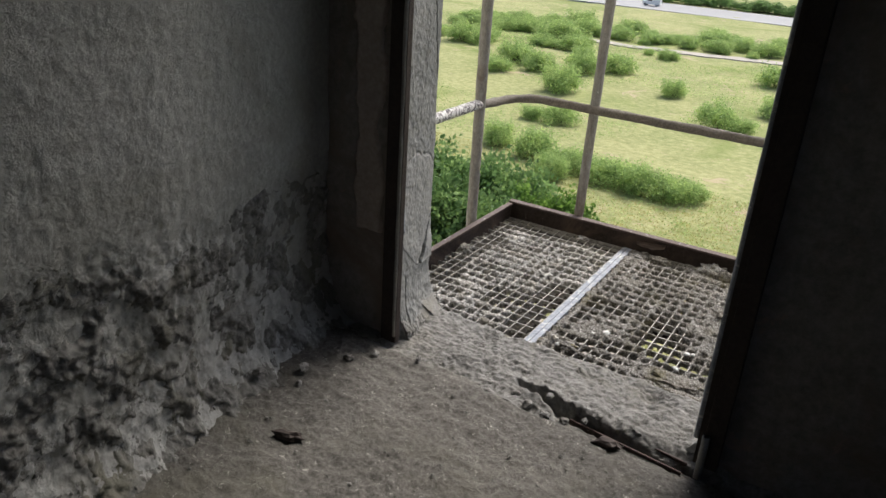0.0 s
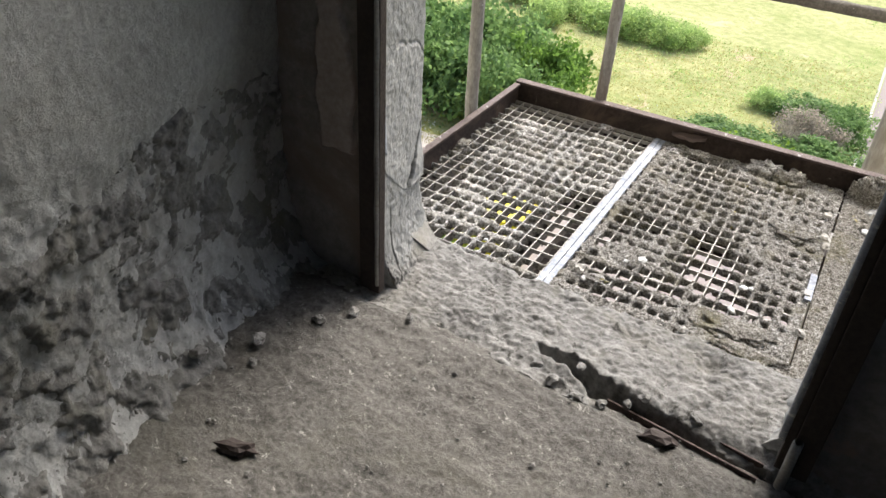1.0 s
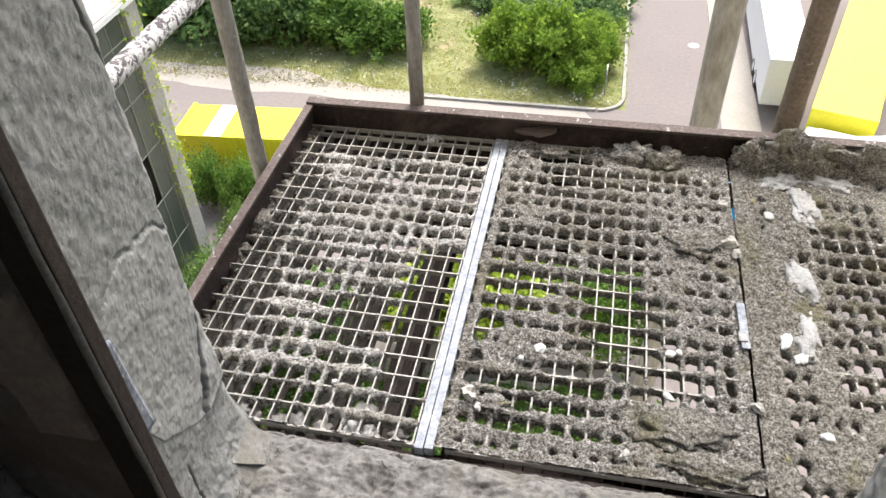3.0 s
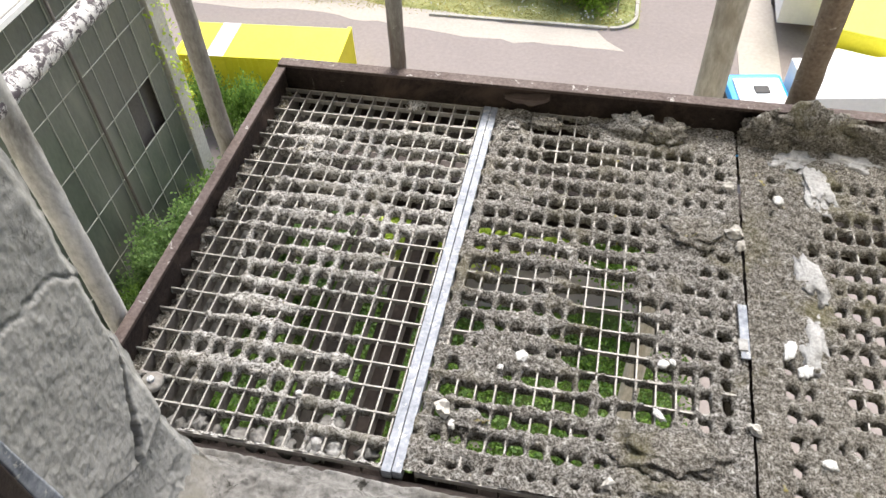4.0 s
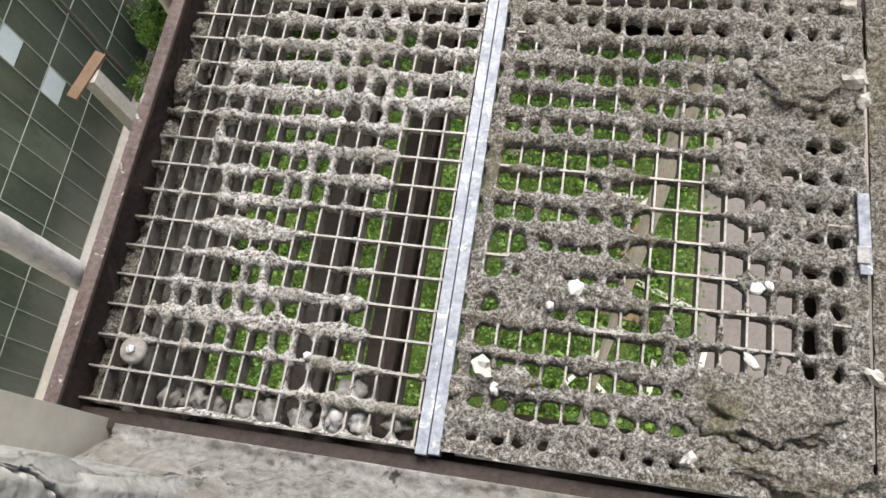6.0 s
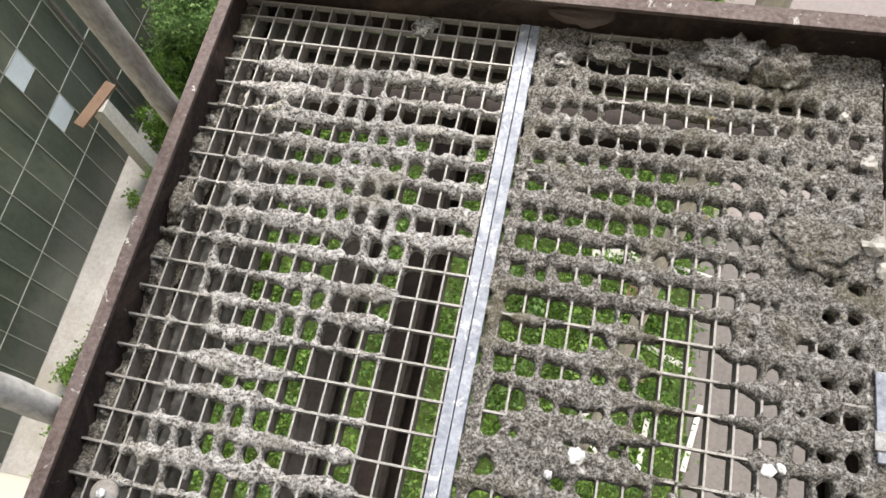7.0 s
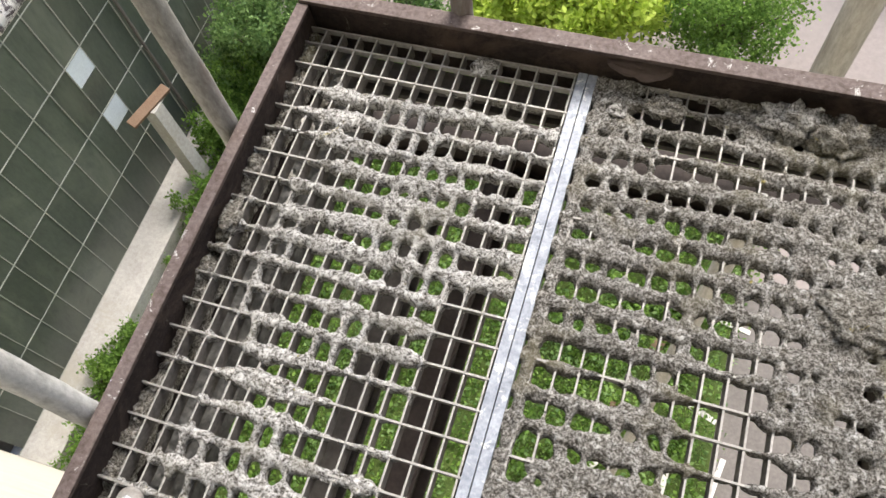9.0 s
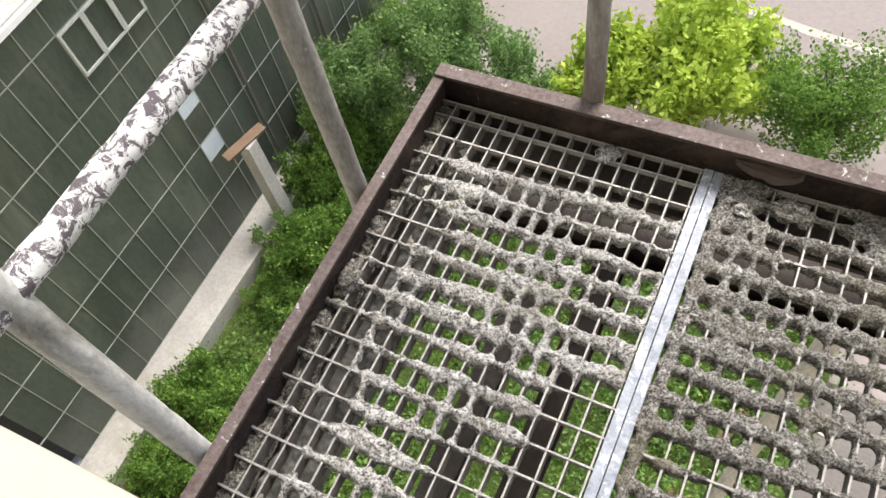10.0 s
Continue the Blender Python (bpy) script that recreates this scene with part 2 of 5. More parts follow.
# same asphalt as the yard, dimmed in colour to stand in for lower exposure
DIM_ASPHALT = surface("dimmed_asphalt", ((0.12, 0.108, 0.1), (0.16, 0.145, 0.135)), ((0.1, 0.09, 0.083), (0.18, 0.163, 0.152)), scale=0.5, fine_scale=8, bump=0.2)
PALE_ROAD = surface("pale_dusty_concrete", ((0.36, 0.325, 0.285), (0.44, 0.40, 0.35)), ((0.33, 0.30, 0.265), (0.46, 0.42, 0.37)), scale=0.3, fine_scale=6, bump=0.2)
GRASS = surface("dry_meadow", ((0.2, 0.24, 0.08), (0.38, 0.37, 0.17)), ((0.13, 0.16, 0.05), (0.46, 0.44, 0.22)), scale=0.11, fine_scale=1.3, rough=1, bump=0.8, bump_dist=0.2,
                stain=(0.17, 0.22, 0.055), spots=(0.42, 0.34, 0.22), spot_scale=0.16, spot_at=0.585)
GREEN = surface("weedy_green_ground", ((0.05, 0.085, 0.02), (0.09, 0.13, 0.03)), ((0.03, 0.055, 0.012), (0.12, 0.16, 0.04)), scale=0.8, fine_scale=9, rough=1, bump=0.8, bump_dist=0.1)
LEAF = leaf_material("green_leaf", (0.085, 0.165, 0.035), (0.22, 0.36, 0.085))
LEAF_DARK = leaf_material("dark_leaf", (0.1, 0.185, 0.07), (0.25, 0.38, 0.15))
LEAF_LIME = leaf_material("lime_leaf", (0.30, 0.42, 0.06), (0.58, 0.70, 0.16))
# meadow leaves paled and blued so the colour carries distance haze
LEAF_HAZED = leaf_material("hazed_field_leaf", (0.25, 0.38, 0.14), (0.5, 0.62, 0.27))
LEAF_BRIGHT = leaf_material("bright_leaf", (0.13, 0.23, 0.03), (0.3, 0.43, 0.075))
TWIG = leaf_material("dry_twig", (0.26, 0.23, 0.21), (0.42, 0.38, 0.36))
BLADE = leaf_material("dry_grass_blade", (0.3, 0.29, 0.1), (0.44, 0.40, 0.18))
BARK = surface("bark", ((0.09, 0.07, 0.05), (0.15, 0.12, 0.09)), ((0.06, 0.05, 0.035), (0.17, 0.14, 0.1)), scale=6, fine_scale=40, bump=0.6)
YELLOW = surface("yellow_sheet", ((0.8, 0.72, 0.03), (0.88, 0.8, 0.05)), ((0.76, 0.68, 0.03), (0.9, 0.82, 0.06)), scale=0.5, fine_scale=8, rough=0.5, bump=0.05)
WHITE = surface("white_sheet", ((0.78, 0.78, 0.78), (0.85, 0.85, 0.85)), ((0.74, 0.74, 0.74), (0.86, 0.86, 0.86)), scale=0.5, fine_scale=7, rough=0.5, bump=0.05)
BLUE = surface("blue_lacquer", ((0.02, 0.3, 0.68), (0.03, 0.36, 0.75)), ((0.02, 0.28, 0.65), (0.03, 0.38, 0.78)), scale=1, fine_scale=12, rough=0.35, bump=0.02)
BLACK = surface("black_rubber", ((0.02, 0.02, 0.02), (0.035, 0.035, 0.035)), ((0.015, 0.015, 0.015), (0.04, 0.04, 0.04)), scale=3, fine_scale=30, rough=0.6, bump=0.1)
TIMBER = surface("weathered_timber", ((0.15, 0.095, 0.06), (0.21, 0.14, 0.095)), ((0.11, 0.07, 0.045), (0.24, 0.165, 0.115)), scale=3, fine_scale=30, bump=0.3)
PALE_TIMBER = surface("whitish_timber", ((0.5, 0.48, 0.44), (0.62, 0.6, 0.56)), ((0.42, 0.4, 0.37), (0.66, 0.64, 0.6)), scale=3, fine_scale=30, bump=0.3)

# ---- mesh helpers ----


def link(name, me, mat, parent=None, label=""):
    if mat is not None and not me.materials:
        me.materials.append(mat)
    ob = new(name, me)
    if parent is not None:
        ob.parent = parent
    if label:
        tagged(ob, label)
    return ob


def part(name, bm, mat, parent=None, label="", smooth=False):
    """Links a bmesh as one mesh object under a thing or a part."""
    me = bpy.data.meshes.new(name)
    bm.to_mesh(me)
    bm.free()
    if smooth:
        me.shade_smooth()
    return link(name, me, mat, parent, label)


def raw(name, verts, faces, mat, parent=None, label="", smooth=False):
    me = bpy.data.meshes.new(name)
    me.from_pydata([tuple(v) for v in verts], [], [tuple(f) for f in faces])
    me.validate()
    if smooth:
        me.shade_smooth()
    me.update()
    return link(name, me, mat, parent, label)


def thing(name, m, label, category, group="", kind=""):
    ob = new(name)
    ob.matrix_world = m
    return tagged(ob, label, category, group, kind)


def box(bm, lo, hi, bevel=0.0, m=None):
    r = bmesh.ops.create_cube(bm, size=1.0)
    lo, hi = Vector(lo), Vector(hi)
    for v in r["verts"]:
        v.co = Vector(((lo[i] + hi[i]) / 2 + v.co[i] * (hi[i] - lo[i])) for i in range(3))
    if bevel:
        es = list({e for v in r["verts"] for e in v.link_edges})
        out = bmesh.ops.bevel(bm, geom=es, offset=bevel, segments=2, affect="EDGES", profile=0.6)
        vs = {v for f in out["faces"] for v in f.verts}
    else:
        vs = set(r["verts"])
    if m is not None:
        bmesh.ops.transform(bm, matrix=m, verts=list(vs | {v for v in r["verts"] if v.is_valid}))
    return bm


def box_part(name, lo, hi, mat, parent=None, label="", bevel=0.0, m=None):
    return part(name, box(bmesh.new(), lo, hi, bevel, m), mat, parent, label)


def tube(points, radii, sides=16, wobble=0.0, seed=0):
    """A tube through points as verts and faces, closed at its ends, with a slightly uneven skin."""
    pts = [Vector(p) for p in points]
    vs, fs = [], []
    for i, p in enumerate(pts):
        d = (pts[min(i + 1, len(pts) - 1)] - pts[max(i - 1, 0)]).normalized()
        a = d.orthogonal().normalized() if i == 0 else (a - d * a.dot(d)).normalized()
        b = d.cross(a)
        r = radii[i] if isinstance(radii, (list, tuple)) else radii
        for k in range(sides):
            t = 2 * math.pi * k / sides
            rr = r
            if wobble:
                rr += wobble * noise.noise(p * 25 + Vector((math.cos(t) * 2, math.sin(t) * 2, seed)))
            vs.append(p + (a * math.cos(t) + b * math.sin(t)) * rr)
    n = len(pts)
    for i in range(n - 1):
        for k in range(sides):
            k2 = (k + 1) % sides
            fs.append((i * sides + k, i * sides + k2, (i + 1) * sides + k2, (i + 1) * sides + k))
    fs.append(tuple(reversed(range(sides))))
    fs.append(tuple(range((n - 1) * sides, n * sides)))
    return vs, fs


def line_points(a, b, n):
    a, b = Vector(a), Vector(b)
    return [a.lerp(b, i / (n - 1)) for i in range(n)]


def nz(x, y, z, s, octaves=4):
    return noise.fractal(Vector((x, y, z)) * s, 0.9, 2.0, octaves)


def relief(name, us, vs, fn, back_shift, mat, parent=None, label=""):
    """A slab whose front is the grid fn(u, v), closed with a flat back shifted by back_shift."""
    nu, nv = len(us), len(vs)
    verts = [fn(u, v) for v in vs for u in us]
    faces = [(j * nu + i, j * nu + i + 1, (j + 1) * nu + i + 1, (j + 1) * nu + i) for j in range(nv - 1) for i in range(nu - 1)]
    rim = [i for i in range(nu)] + [j * nu + nu - 1 for j in range(1, nv)] + [(nv - 1) * nu + i for i in range(nu - 2, -1, -1)] + [j * nu for j in range(nv - 2, 0, -1)]
    s = Vector(back_shift)
    base = len(verts)
    verts += [Vector(verts[i]) + s for i in rim]
    for k in range(len(rim)):
        k2 = (k + 1) % len(rim)
        faces.append((rim[k2], rim[k], base + k, base + k2))
    faces.append(tuple(base + k for k in range(len(rim))))
    return raw(name, verts, faces, mat, parent, label, smooth=True)


def lin(a, b, n):
    return [a + (b - a) * i / (n - 1) for i in range(n)]


def smooth01(t):
    t = max(0.0, min(1.0, t))
    return t * t * (3 - 2 * t)


# ---- the room behind the opening ----
WALL_IN, JAMB_OUT, WALL_OUT = -1.27, -1.05, -0.985


def floor_z(x):
    return 0.107 - 0.05 * (x - 0.34)


def left_wall(y, z):
    rough = 1 - smooth01((z - 0.50 - 0.08 * nz(y, z, 3, 3.0)) / 0.10)
    x = 0.045 + 0.15 * min(1, (WALL_IN - y) / 0.6) * 0.62
    x += (1 - rough) * 0.012 + rough * (0.007 * nz(y, z, 0.5, 6, 3) + 0.005 * nz(y, z, 7, 17, 5) + 0.005 * nz(y, z, 17, 48, 4) + 0.006 * abs(nz(y, z, 61, 26, 5)))
    x += 0.13 * math.exp(-max(0, z - 0.075) / 0.06) * (1 + 0.35 * nz(y, z, 2, 10) + 0.3 * abs(nz(y, z, 23, 34, 4)))
    x += (1 - rough) * (0.0025 * nz(y, z, 9, 40, 3) + 0.004 * nz(y, z, 5, 5))
    return (x, y, z)


ws = lin(-5.2, -2.45, 12)[:-1] + lin(-2.45, WALL_IN, 190)
zs = lin(-0.05, 1.25, 200)[:-1] + lin(1.25, 2.62, 14)
west = thing("wall_west", Matrix(), "grey plastered wall crumbling to bare rubble near the floor", "wall", kind="structure")
relief("plaster", ws, zs, left_wall, (-0.3, 0, 0), PLASTER, west)


def rubble_pt(y, z):
    """Bare flaked rubble standing a little proud where the plaster has come off, with a ragged upper rim."""
    x = left_wall(y, z)[0]
    rim = 0.52 + 0.08 * nz(y, 0, 3, 3.0) + 0.035 * nz(y, 1, 6, 14)
    shape = 0.006 * nz(y, z, 71, 13, 4) + 0.006 * nz(y, z, 75, 34, 5) - 0.012 * max(0.0, nz(y, z, 79, 21, 4) - 0.18)
    # flakes with stepped edges
    step = math.floor(3.0 * nz(y, z * 1.3, 83, 11, 4))
    return (x + 0.003 + (shape + 0.004 * step if z < rim else -0.012 * smooth01((z - rim) / 0.012)), y, z)


relief("rubble_base", lin(-2.6, WALL_IN + 0.004, 300), lin(-0.04, 0.74, 190), rubble_pt, (-0.05, 0, 0), RUBBLE, west, "bare flaking rubble at the foot of the wall")


def floor_pt(x, y):
    z = floor_z(x) + 0.006 * nz(x, y, 0, 6) + 0.0045 * nz(x, y, 4, 40, 4) + 0.002 * math.floor(2.5 * nz(x, y, 44, 9, 4)) - 0.004 * max(0.0, nz(x, y, 14, 18, 4) - 0.15)
    z -= 0.012 * smooth01((y + 1.34) / 0.03)
    return (x, y, z)


fx = lin(-0.1, 1.35, 180) + lin(1.4, 3.2, 8)
fy = lin(-5.2, -2.5, 10)[:-1] + lin(-2.5, -1.30, 160)
tagged(relief("floor", fx, fy, floor_pt, (0, 0, -0.25), SILL_FLOOR), "dusty worn concrete floor running to the sill", "floor", kind="structure")
tagged(box_part("wall_south", (-0.3, -5.5, -0.2), (3.5, -5.2, 2.62), PLASTER), "bare grey plastered wall", "wall", kind="structure")
# opening added out of view so sky light brightens the west wall
east = thing("wall_east", Matrix(), "bare grey plastered wall with an added unseen opening that lets in fill light", "wall", kind="structure")
for lo, hi in (((3.2, -5.2, -0.2), (3.5, WALL_IN, 0.9)), ((3.2, -5.2, 2.2), (3.5, WALL_IN, 2.62)), ((3.2, -5.2, 0.9), (3.5, -4.3, 2.2)), ((3.2, -2.9, 0.9), (3.5, WALL_IN, 2.2))):
    box_part("wall_piece", lo, hi, PLASTER, east)
tagged(box_part("ceiling", (-0.3, -5.5, 2.62), (3.5, WALL_IN, 2.85), PLASTER), "bare grey concrete ceiling", "ceiling", kind="structure")

# ---- the outer wall with its opening ----
LJ, RJ = 0.292, 1.105


def dark_face(x0, x1, seed):
    def f(x, z):
        return (x, WALL_IN + 0.006 * nz(x, z, seed, 9) + 0.002 * nz(x, z, seed, 45), z)
    return f


wall_n = thing("wall_north", Matrix(), "thick outer wall with a broken unframed opening, dark inside and cream outside", "wall", kind="structure")
relief("inner_face", lin(-0.1, LJ - 0.03, 30), lin(-0.05, 1.6, 90) + [2.62], dark_face(0, 0, 1), (0, 0.1, 0), DARK_WALL, wall_n, "dark peeling inner face")
relief("inner_face", lin(RJ + 0.02, 1.7, 50) + [3.2], lin(-0.05, 1.6, 90) + [2.62], dark_face(0, 0, 5), (0, 0.1, 0), DARK_WALL, wall_n, "dark peeling inner face")


CRACK = ((0.20, -1.165), (0.275, -1.138), (0.29, -1.126), (0.344, -1.097), (0.403, -1.066), (0.494, -1.052), (0.60, -1.048))
PATCH_TOP = ((-1.28, 0.545), (-1.22, 0.59), (-1.175, 0.597), (-1.09, 0.568), (-1.043, 0.505))
PATCH_LOW = ((-1.28, 0.44), (-1.24, 0.35), (-1.16, 0.275), (-1.12, 0.262), (-1.04, 0.25))


def along(u, table):
    for (a, p), (b, q) in zip(table, table[1:]):
        if u <= b:
            return p + (q - p) * max(0.0, (u - a) / (b - a))
    return table[-1][1]


def patch_top(y):
    return along(y, PATCH_TOP) + 0.006 * nz(y, 2, 8, 22) + 0.004 * nz(y, 5, 8, 90)


def left_jamb(y, z):
    t = (y - WALL_IN) / (JAMB_OUT - WALL_IN)
    x = LJ - 0.010 - 0.034 * t - 0.012 * smooth01((t - 0.9) / 0.1)
    x += 0.002 * nz(y, z, 0, 6) + 0.0009 * nz(y, z, 3, 90, 3) + 0.0012 * nz(y, z, 13, 34, 3)
    # cracks up through it, and the rim of the newer render
    yc = along(z, CRACK) + 0.005 * nz(0, z, 1, 40) + 0.003 * nz(0, z, 6, 130, 2)
    w = 0.0021 * smooth01((z - 0.262) / 0.03) * smooth01((0.50 - z) / 0.08)
    if w > 0.0004:
        x -= 0.024 * math.exp(-((y - yc) / w) ** 2)
        x += 0.007 * smooth01((y - yc) / 0.008) * smooth01((0.36 - z) / 0.05) * smooth01((z - 0.22) / 0.05)
    yc = -1.220 + 0.05 * (z - 0.2) + 0.006 * nz(2, z, 1, 25)
    x -= 0.007 * math.exp(-((y - yc) / 0.0018) ** 2) * smooth01((0.275 - z) / 0.05)
    x -= 0.0032 * math.exp(-((z - patch_top(y)) / 0.0018) ** 2) * smooth01((y + 1.20) / 0.03)
    yc = -1.075 - 0.18 * (z - 0.78) + 0.01 * nz(5, z, 1, 18)
    x -= 0.006 * math.exp(-((y - yc) / 0.0018) ** 2) * smooth01((z - 0.74) / 0.06)
    # spread foot
    x += 0.125 * math.exp(-max(0, z - 0.03) / 0.07) * (1 + 0.25 * nz(y, z, 6, 11)) * (0.65 + 0.35 * t)
    foot = math.exp(-max(0, z) / 0.13)
    x += foot * (0.008 * nz(y, z, 12, 24) + 0.005 * nz(y, z, 15, 70, 4))
    y2 = y + 0.010 * nz(y, z, 21, 12) * smooth01((t - 0.85) / 0.15)
    return (x, y2, z)


relief("jamb", lin(WALL_IN + 0.014, JAMB_OUT, 170), lin(-0.06, 1.0, 380) + lin(1.05, 2.4, 20), left_jamb, (-0.25, 0, 0), JAMB, wall_n, "cracked grey render on the jamb")


def patch_pt(y, z):
    """Smooth paler render standing a little proud, with an uneven outline."""
    inside = min(patch_top(y) - 0.003 - z, z - along(y, PATCH_LOW) - 0.008 * nz(y, 4, 3, 18), y + 1.258 + 0.006 * nz(3, z, 1, 15))
    return (left_jamb(y, z)[0] - 0.0022 + 0.0034 * smooth01(inside / 0.012 + 0.5), y, z)


relief("patch", lin(-1.27, JAMB_OUT - 0.008, 210), lin(0.23, 0.62, 230), patch_pt, (-0.012, 0, 0), RENDER_PATCH, wall_n, "smooth paler render on the jamb")


def foot_pt(y, z):
    """Crumbling concrete spread over the foot of the jamb."""
    x, y2, _ = left_jamb(y, z)
    top = 0.135 + 0.03 * nz(y, 0, 4, 14)
    x += 0.006 * smooth01((top - z) / 0.02) - 0.006 * smooth01((z - top) / 0.01)
    x += 0.004 * nz(y, z, 52, 38, 4) + 0.003 * nz(y, z, 57, 110, 3)
    return (x, y2, z)


relief("jamb_foot", lin(WALL_IN + 0.016, JAMB_OUT + 0.002, 110), lin(-0.05, 0.2, 120), foot_pt, (-0.02, 0, 0), CONCRETE, wall_n, "crumbling dark concrete at the foot of the jamb")


def right_jamb(y, z):
    t = (y - WALL_IN) / (JAMB_OUT - WALL_IN)
    x = RJ + 0.01 + 0.035 * t + 0.008 * nz(y, z, 31, 9) + 0.003 * nz(y, z, 33, 50)
    x -= 0.09 * math.exp(-max(0, z - 0.03) / 0.07) * (1 + 0.4 * nz(y, z, 36, 13))
    return (x, y, z)


relief("jamb", lin(JAMB_OUT, WALL_IN + 0.014, 70), lin(-0.06, 1.0, 160) + lin(1.05, 2.4, 20), right_jamb, (0.25, 0, 0), JAMB, wall_n, "cracked grey render on the jamb")
box_part("lintel", (0.052, WALL_IN + 0.002, 2.38), (1.378, JAMB_OUT, 2.898), JAMB, wall_n)
box_part("outer_wall", (-13.8, WALL_IN + 0.03, -20.2), (0.05, WALL_OUT, 9.0), CREAM, wall_n, "cream rendered outside")
box_part("outer_wall", (1.38, WALL_IN + 0.03, -20.2), (24.0, WALL_OUT, 9.0), CREAM, wall_n, "cream rendered outside")
box_part("outer_wall", (0.05, WALL_IN + 0.02, -20.2), (1.38, WALL_OUT - 0.03, -0.15), CREAM, wall_n, "cream rendered outside")
box_part("outer_wall", (0.05, WALL_IN + 0.02, 2.9), (1.38, WALL_OUT, 9.0), CREAM, wall_n, "cream rendered outside")


def crack_at(x):
    return -1.235 - 0.05 * smooth01((x - 0.68) / 0.3) + 0.02 * nz(x, 0, 1, 8) + 0.006 * nz(x, 0, 5, 30)


def sill_pt(x, y):
    top = 0.100 - 0.012 * (x - 0.4)
    z = floor_z(x) - 0.01 + (top - floor_z(x) + 0.012) * smooth01((y + 1.31) / 0.06)
    z += 0.010 * nz(x, y, 2, 8) + 0.004 * nz(x, y, 6, 24, 5) - 0.014 * max(0.0, nz(x, y, 26, 14, 5) - 0.12) - 0.008 * max(0.0, nz(x, y, 66, 40, 4) - 0.2) + 0.003 * nz(x, y, 36, 90, 3)
    edge = -1.012 + 0.012 * nz(x, 3, 0, 7) + 0.006 * nz(x, 9, 0, 30)
    z -= 0.085 * smooth01((y - edge + 0.055) / 0.06) ** 2
    yc = crack_at(x)
    reach = smooth01((x - 0.63) / 0.05)
    low = yc - (0.035 + 0.035 * smooth01((x - 0.65) / 0.25))
    if reach > 0 and low < y < yc:
        k = smooth01((yc - y) / 0.004) * smooth01((y - low) / 0.03)
        z -= reach * k * (0.06 + 0.02 * nz(x, y, 4, 22))
    return (x, y, z)


relief("sill", lin(0.08, 1.30, 330), lin(-1.325, -0.992, 130), sill_pt, (0, 0, -0.15), CONCRETE, wall_n, "broken concrete sill with an open crack")
# steel left in the opening
fr = thing("door_track", Matrix(), "rusty steel channel bedded in the broken concrete sill", "channel")
ang = math.atan2(-0.03, 0.24)
mt = pose(0.945, -1.283, 0.047, 0, 0, math.degrees(ang))
bm = bmesh.new()
for lo, hi in (((-0.14, -0.018, 0), (0.14, 0.018, 0.004)), ((-0.14, 0.014, 0.004), (0.14, 0.018, 0.03)), ((-0.14, -0.018, 0.004), (0.14, -0.014, 0.024))):
    box(bm, lo, hi, 0.0006, mt)
part("channel", bm, RUST, fr)
fr = thing("door_frame_strip", Matrix(), "dark steel strip with a bead left standing along the jamb", "frame")
bm = bmesh.new()
box(bm, (0.252, -1.292, 0.10), (0.300, -1.272, 2.4), 0.002)
part("strip", bm, DARK_STEEL, fr)
v, f = tube(line_points((0.294, -1.29, 0.12), (0.292, -1.292, 2.4), 40), 0.0055, 10, 0.002)
raw("bead", v, f, GALV, fr, "grey metal bead", True)
fr = thing("steel_door_frame", Matrix(), "blue-grey steel frame upright with a short tube at its foot", "frame")
bm = bmesh.new()
box(bm, (1.098, -1.305, 0.10), (1.112, -1.275, 2.4), 0.002)
box(bm, (1.112, -1.312, 0.10), (1.150, -1.285, 2.4), 0.002)
part("upright", bm, DARK_STEEL, fr)
v, f = tube(line_points((1.094, -1.296, 0.16), (1.100, -1.294, 2.4), 30), 0.007, 12, 0.001)
raw("bead", v, f, STRIP, fr, "shiny bluish edge bead", True)
vs, fs = tube([(1.116, -1.318, 0.075), (1.116, -1.318, 0.182)], 0.0085, 16)
fs = fs[:-1]
v2, f2 = tube([(1.116, -1.318, 0.182), (1.116, -1.318, 0.10)], 0.006, 16)
b = len(vs)
fs += [tuple(reversed([i + b for i in q])) for q in f2[:-2]]
fs += [(16 + k, 16 + (k + 1) % 16, b + (k + 1) % 16, b + k) for k in range(16)]
raw("tube", vs + v2, fs, GALV, fr, "grey tube stub", True)


def brown_pt(x, z):
    w = 0.042 + 0.022 * nz(0, z, 3, 7) + 0.006 * nz(0, z, 9, 30)
    e = 1 - ((x - (0.188 + 0.02 * nz(1, z, 0, 4))) / w) ** 2
    e = min(e, (z - 0.385) / 0.05, (1.5 - z) / 0.05)
    return (x, WALL_IN + 0.016 - 0.027 * smooth01(e / 0.25 + 0.2 * nz(x, z, 2, 30)), z)


relief("render_patch", lin(0.09, 0.27, 50), lin(0.34, 1.55, 180), brown_pt, (0, 0.02, 0), BROWN_PATCH, wall_n, "ragged pinkish-brown patch of old render")

# ---- the balcony platform ----
BAR, ROW, ROW1 = 1 / 30, 0.0477, -0.056
NEAR = -0.962
ROWS_Y = [-0.022] + [ROW1 - ROW * j for j in range(20)]

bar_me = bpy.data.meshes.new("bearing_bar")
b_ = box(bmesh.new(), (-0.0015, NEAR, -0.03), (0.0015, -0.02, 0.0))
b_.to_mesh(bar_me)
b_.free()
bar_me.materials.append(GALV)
bar_me.materials.append(FLANK_STEEL)
# tops keep GALV; sides, ends and undersides take the darker flank material
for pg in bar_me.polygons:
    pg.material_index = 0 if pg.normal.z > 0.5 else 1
row_me = {}


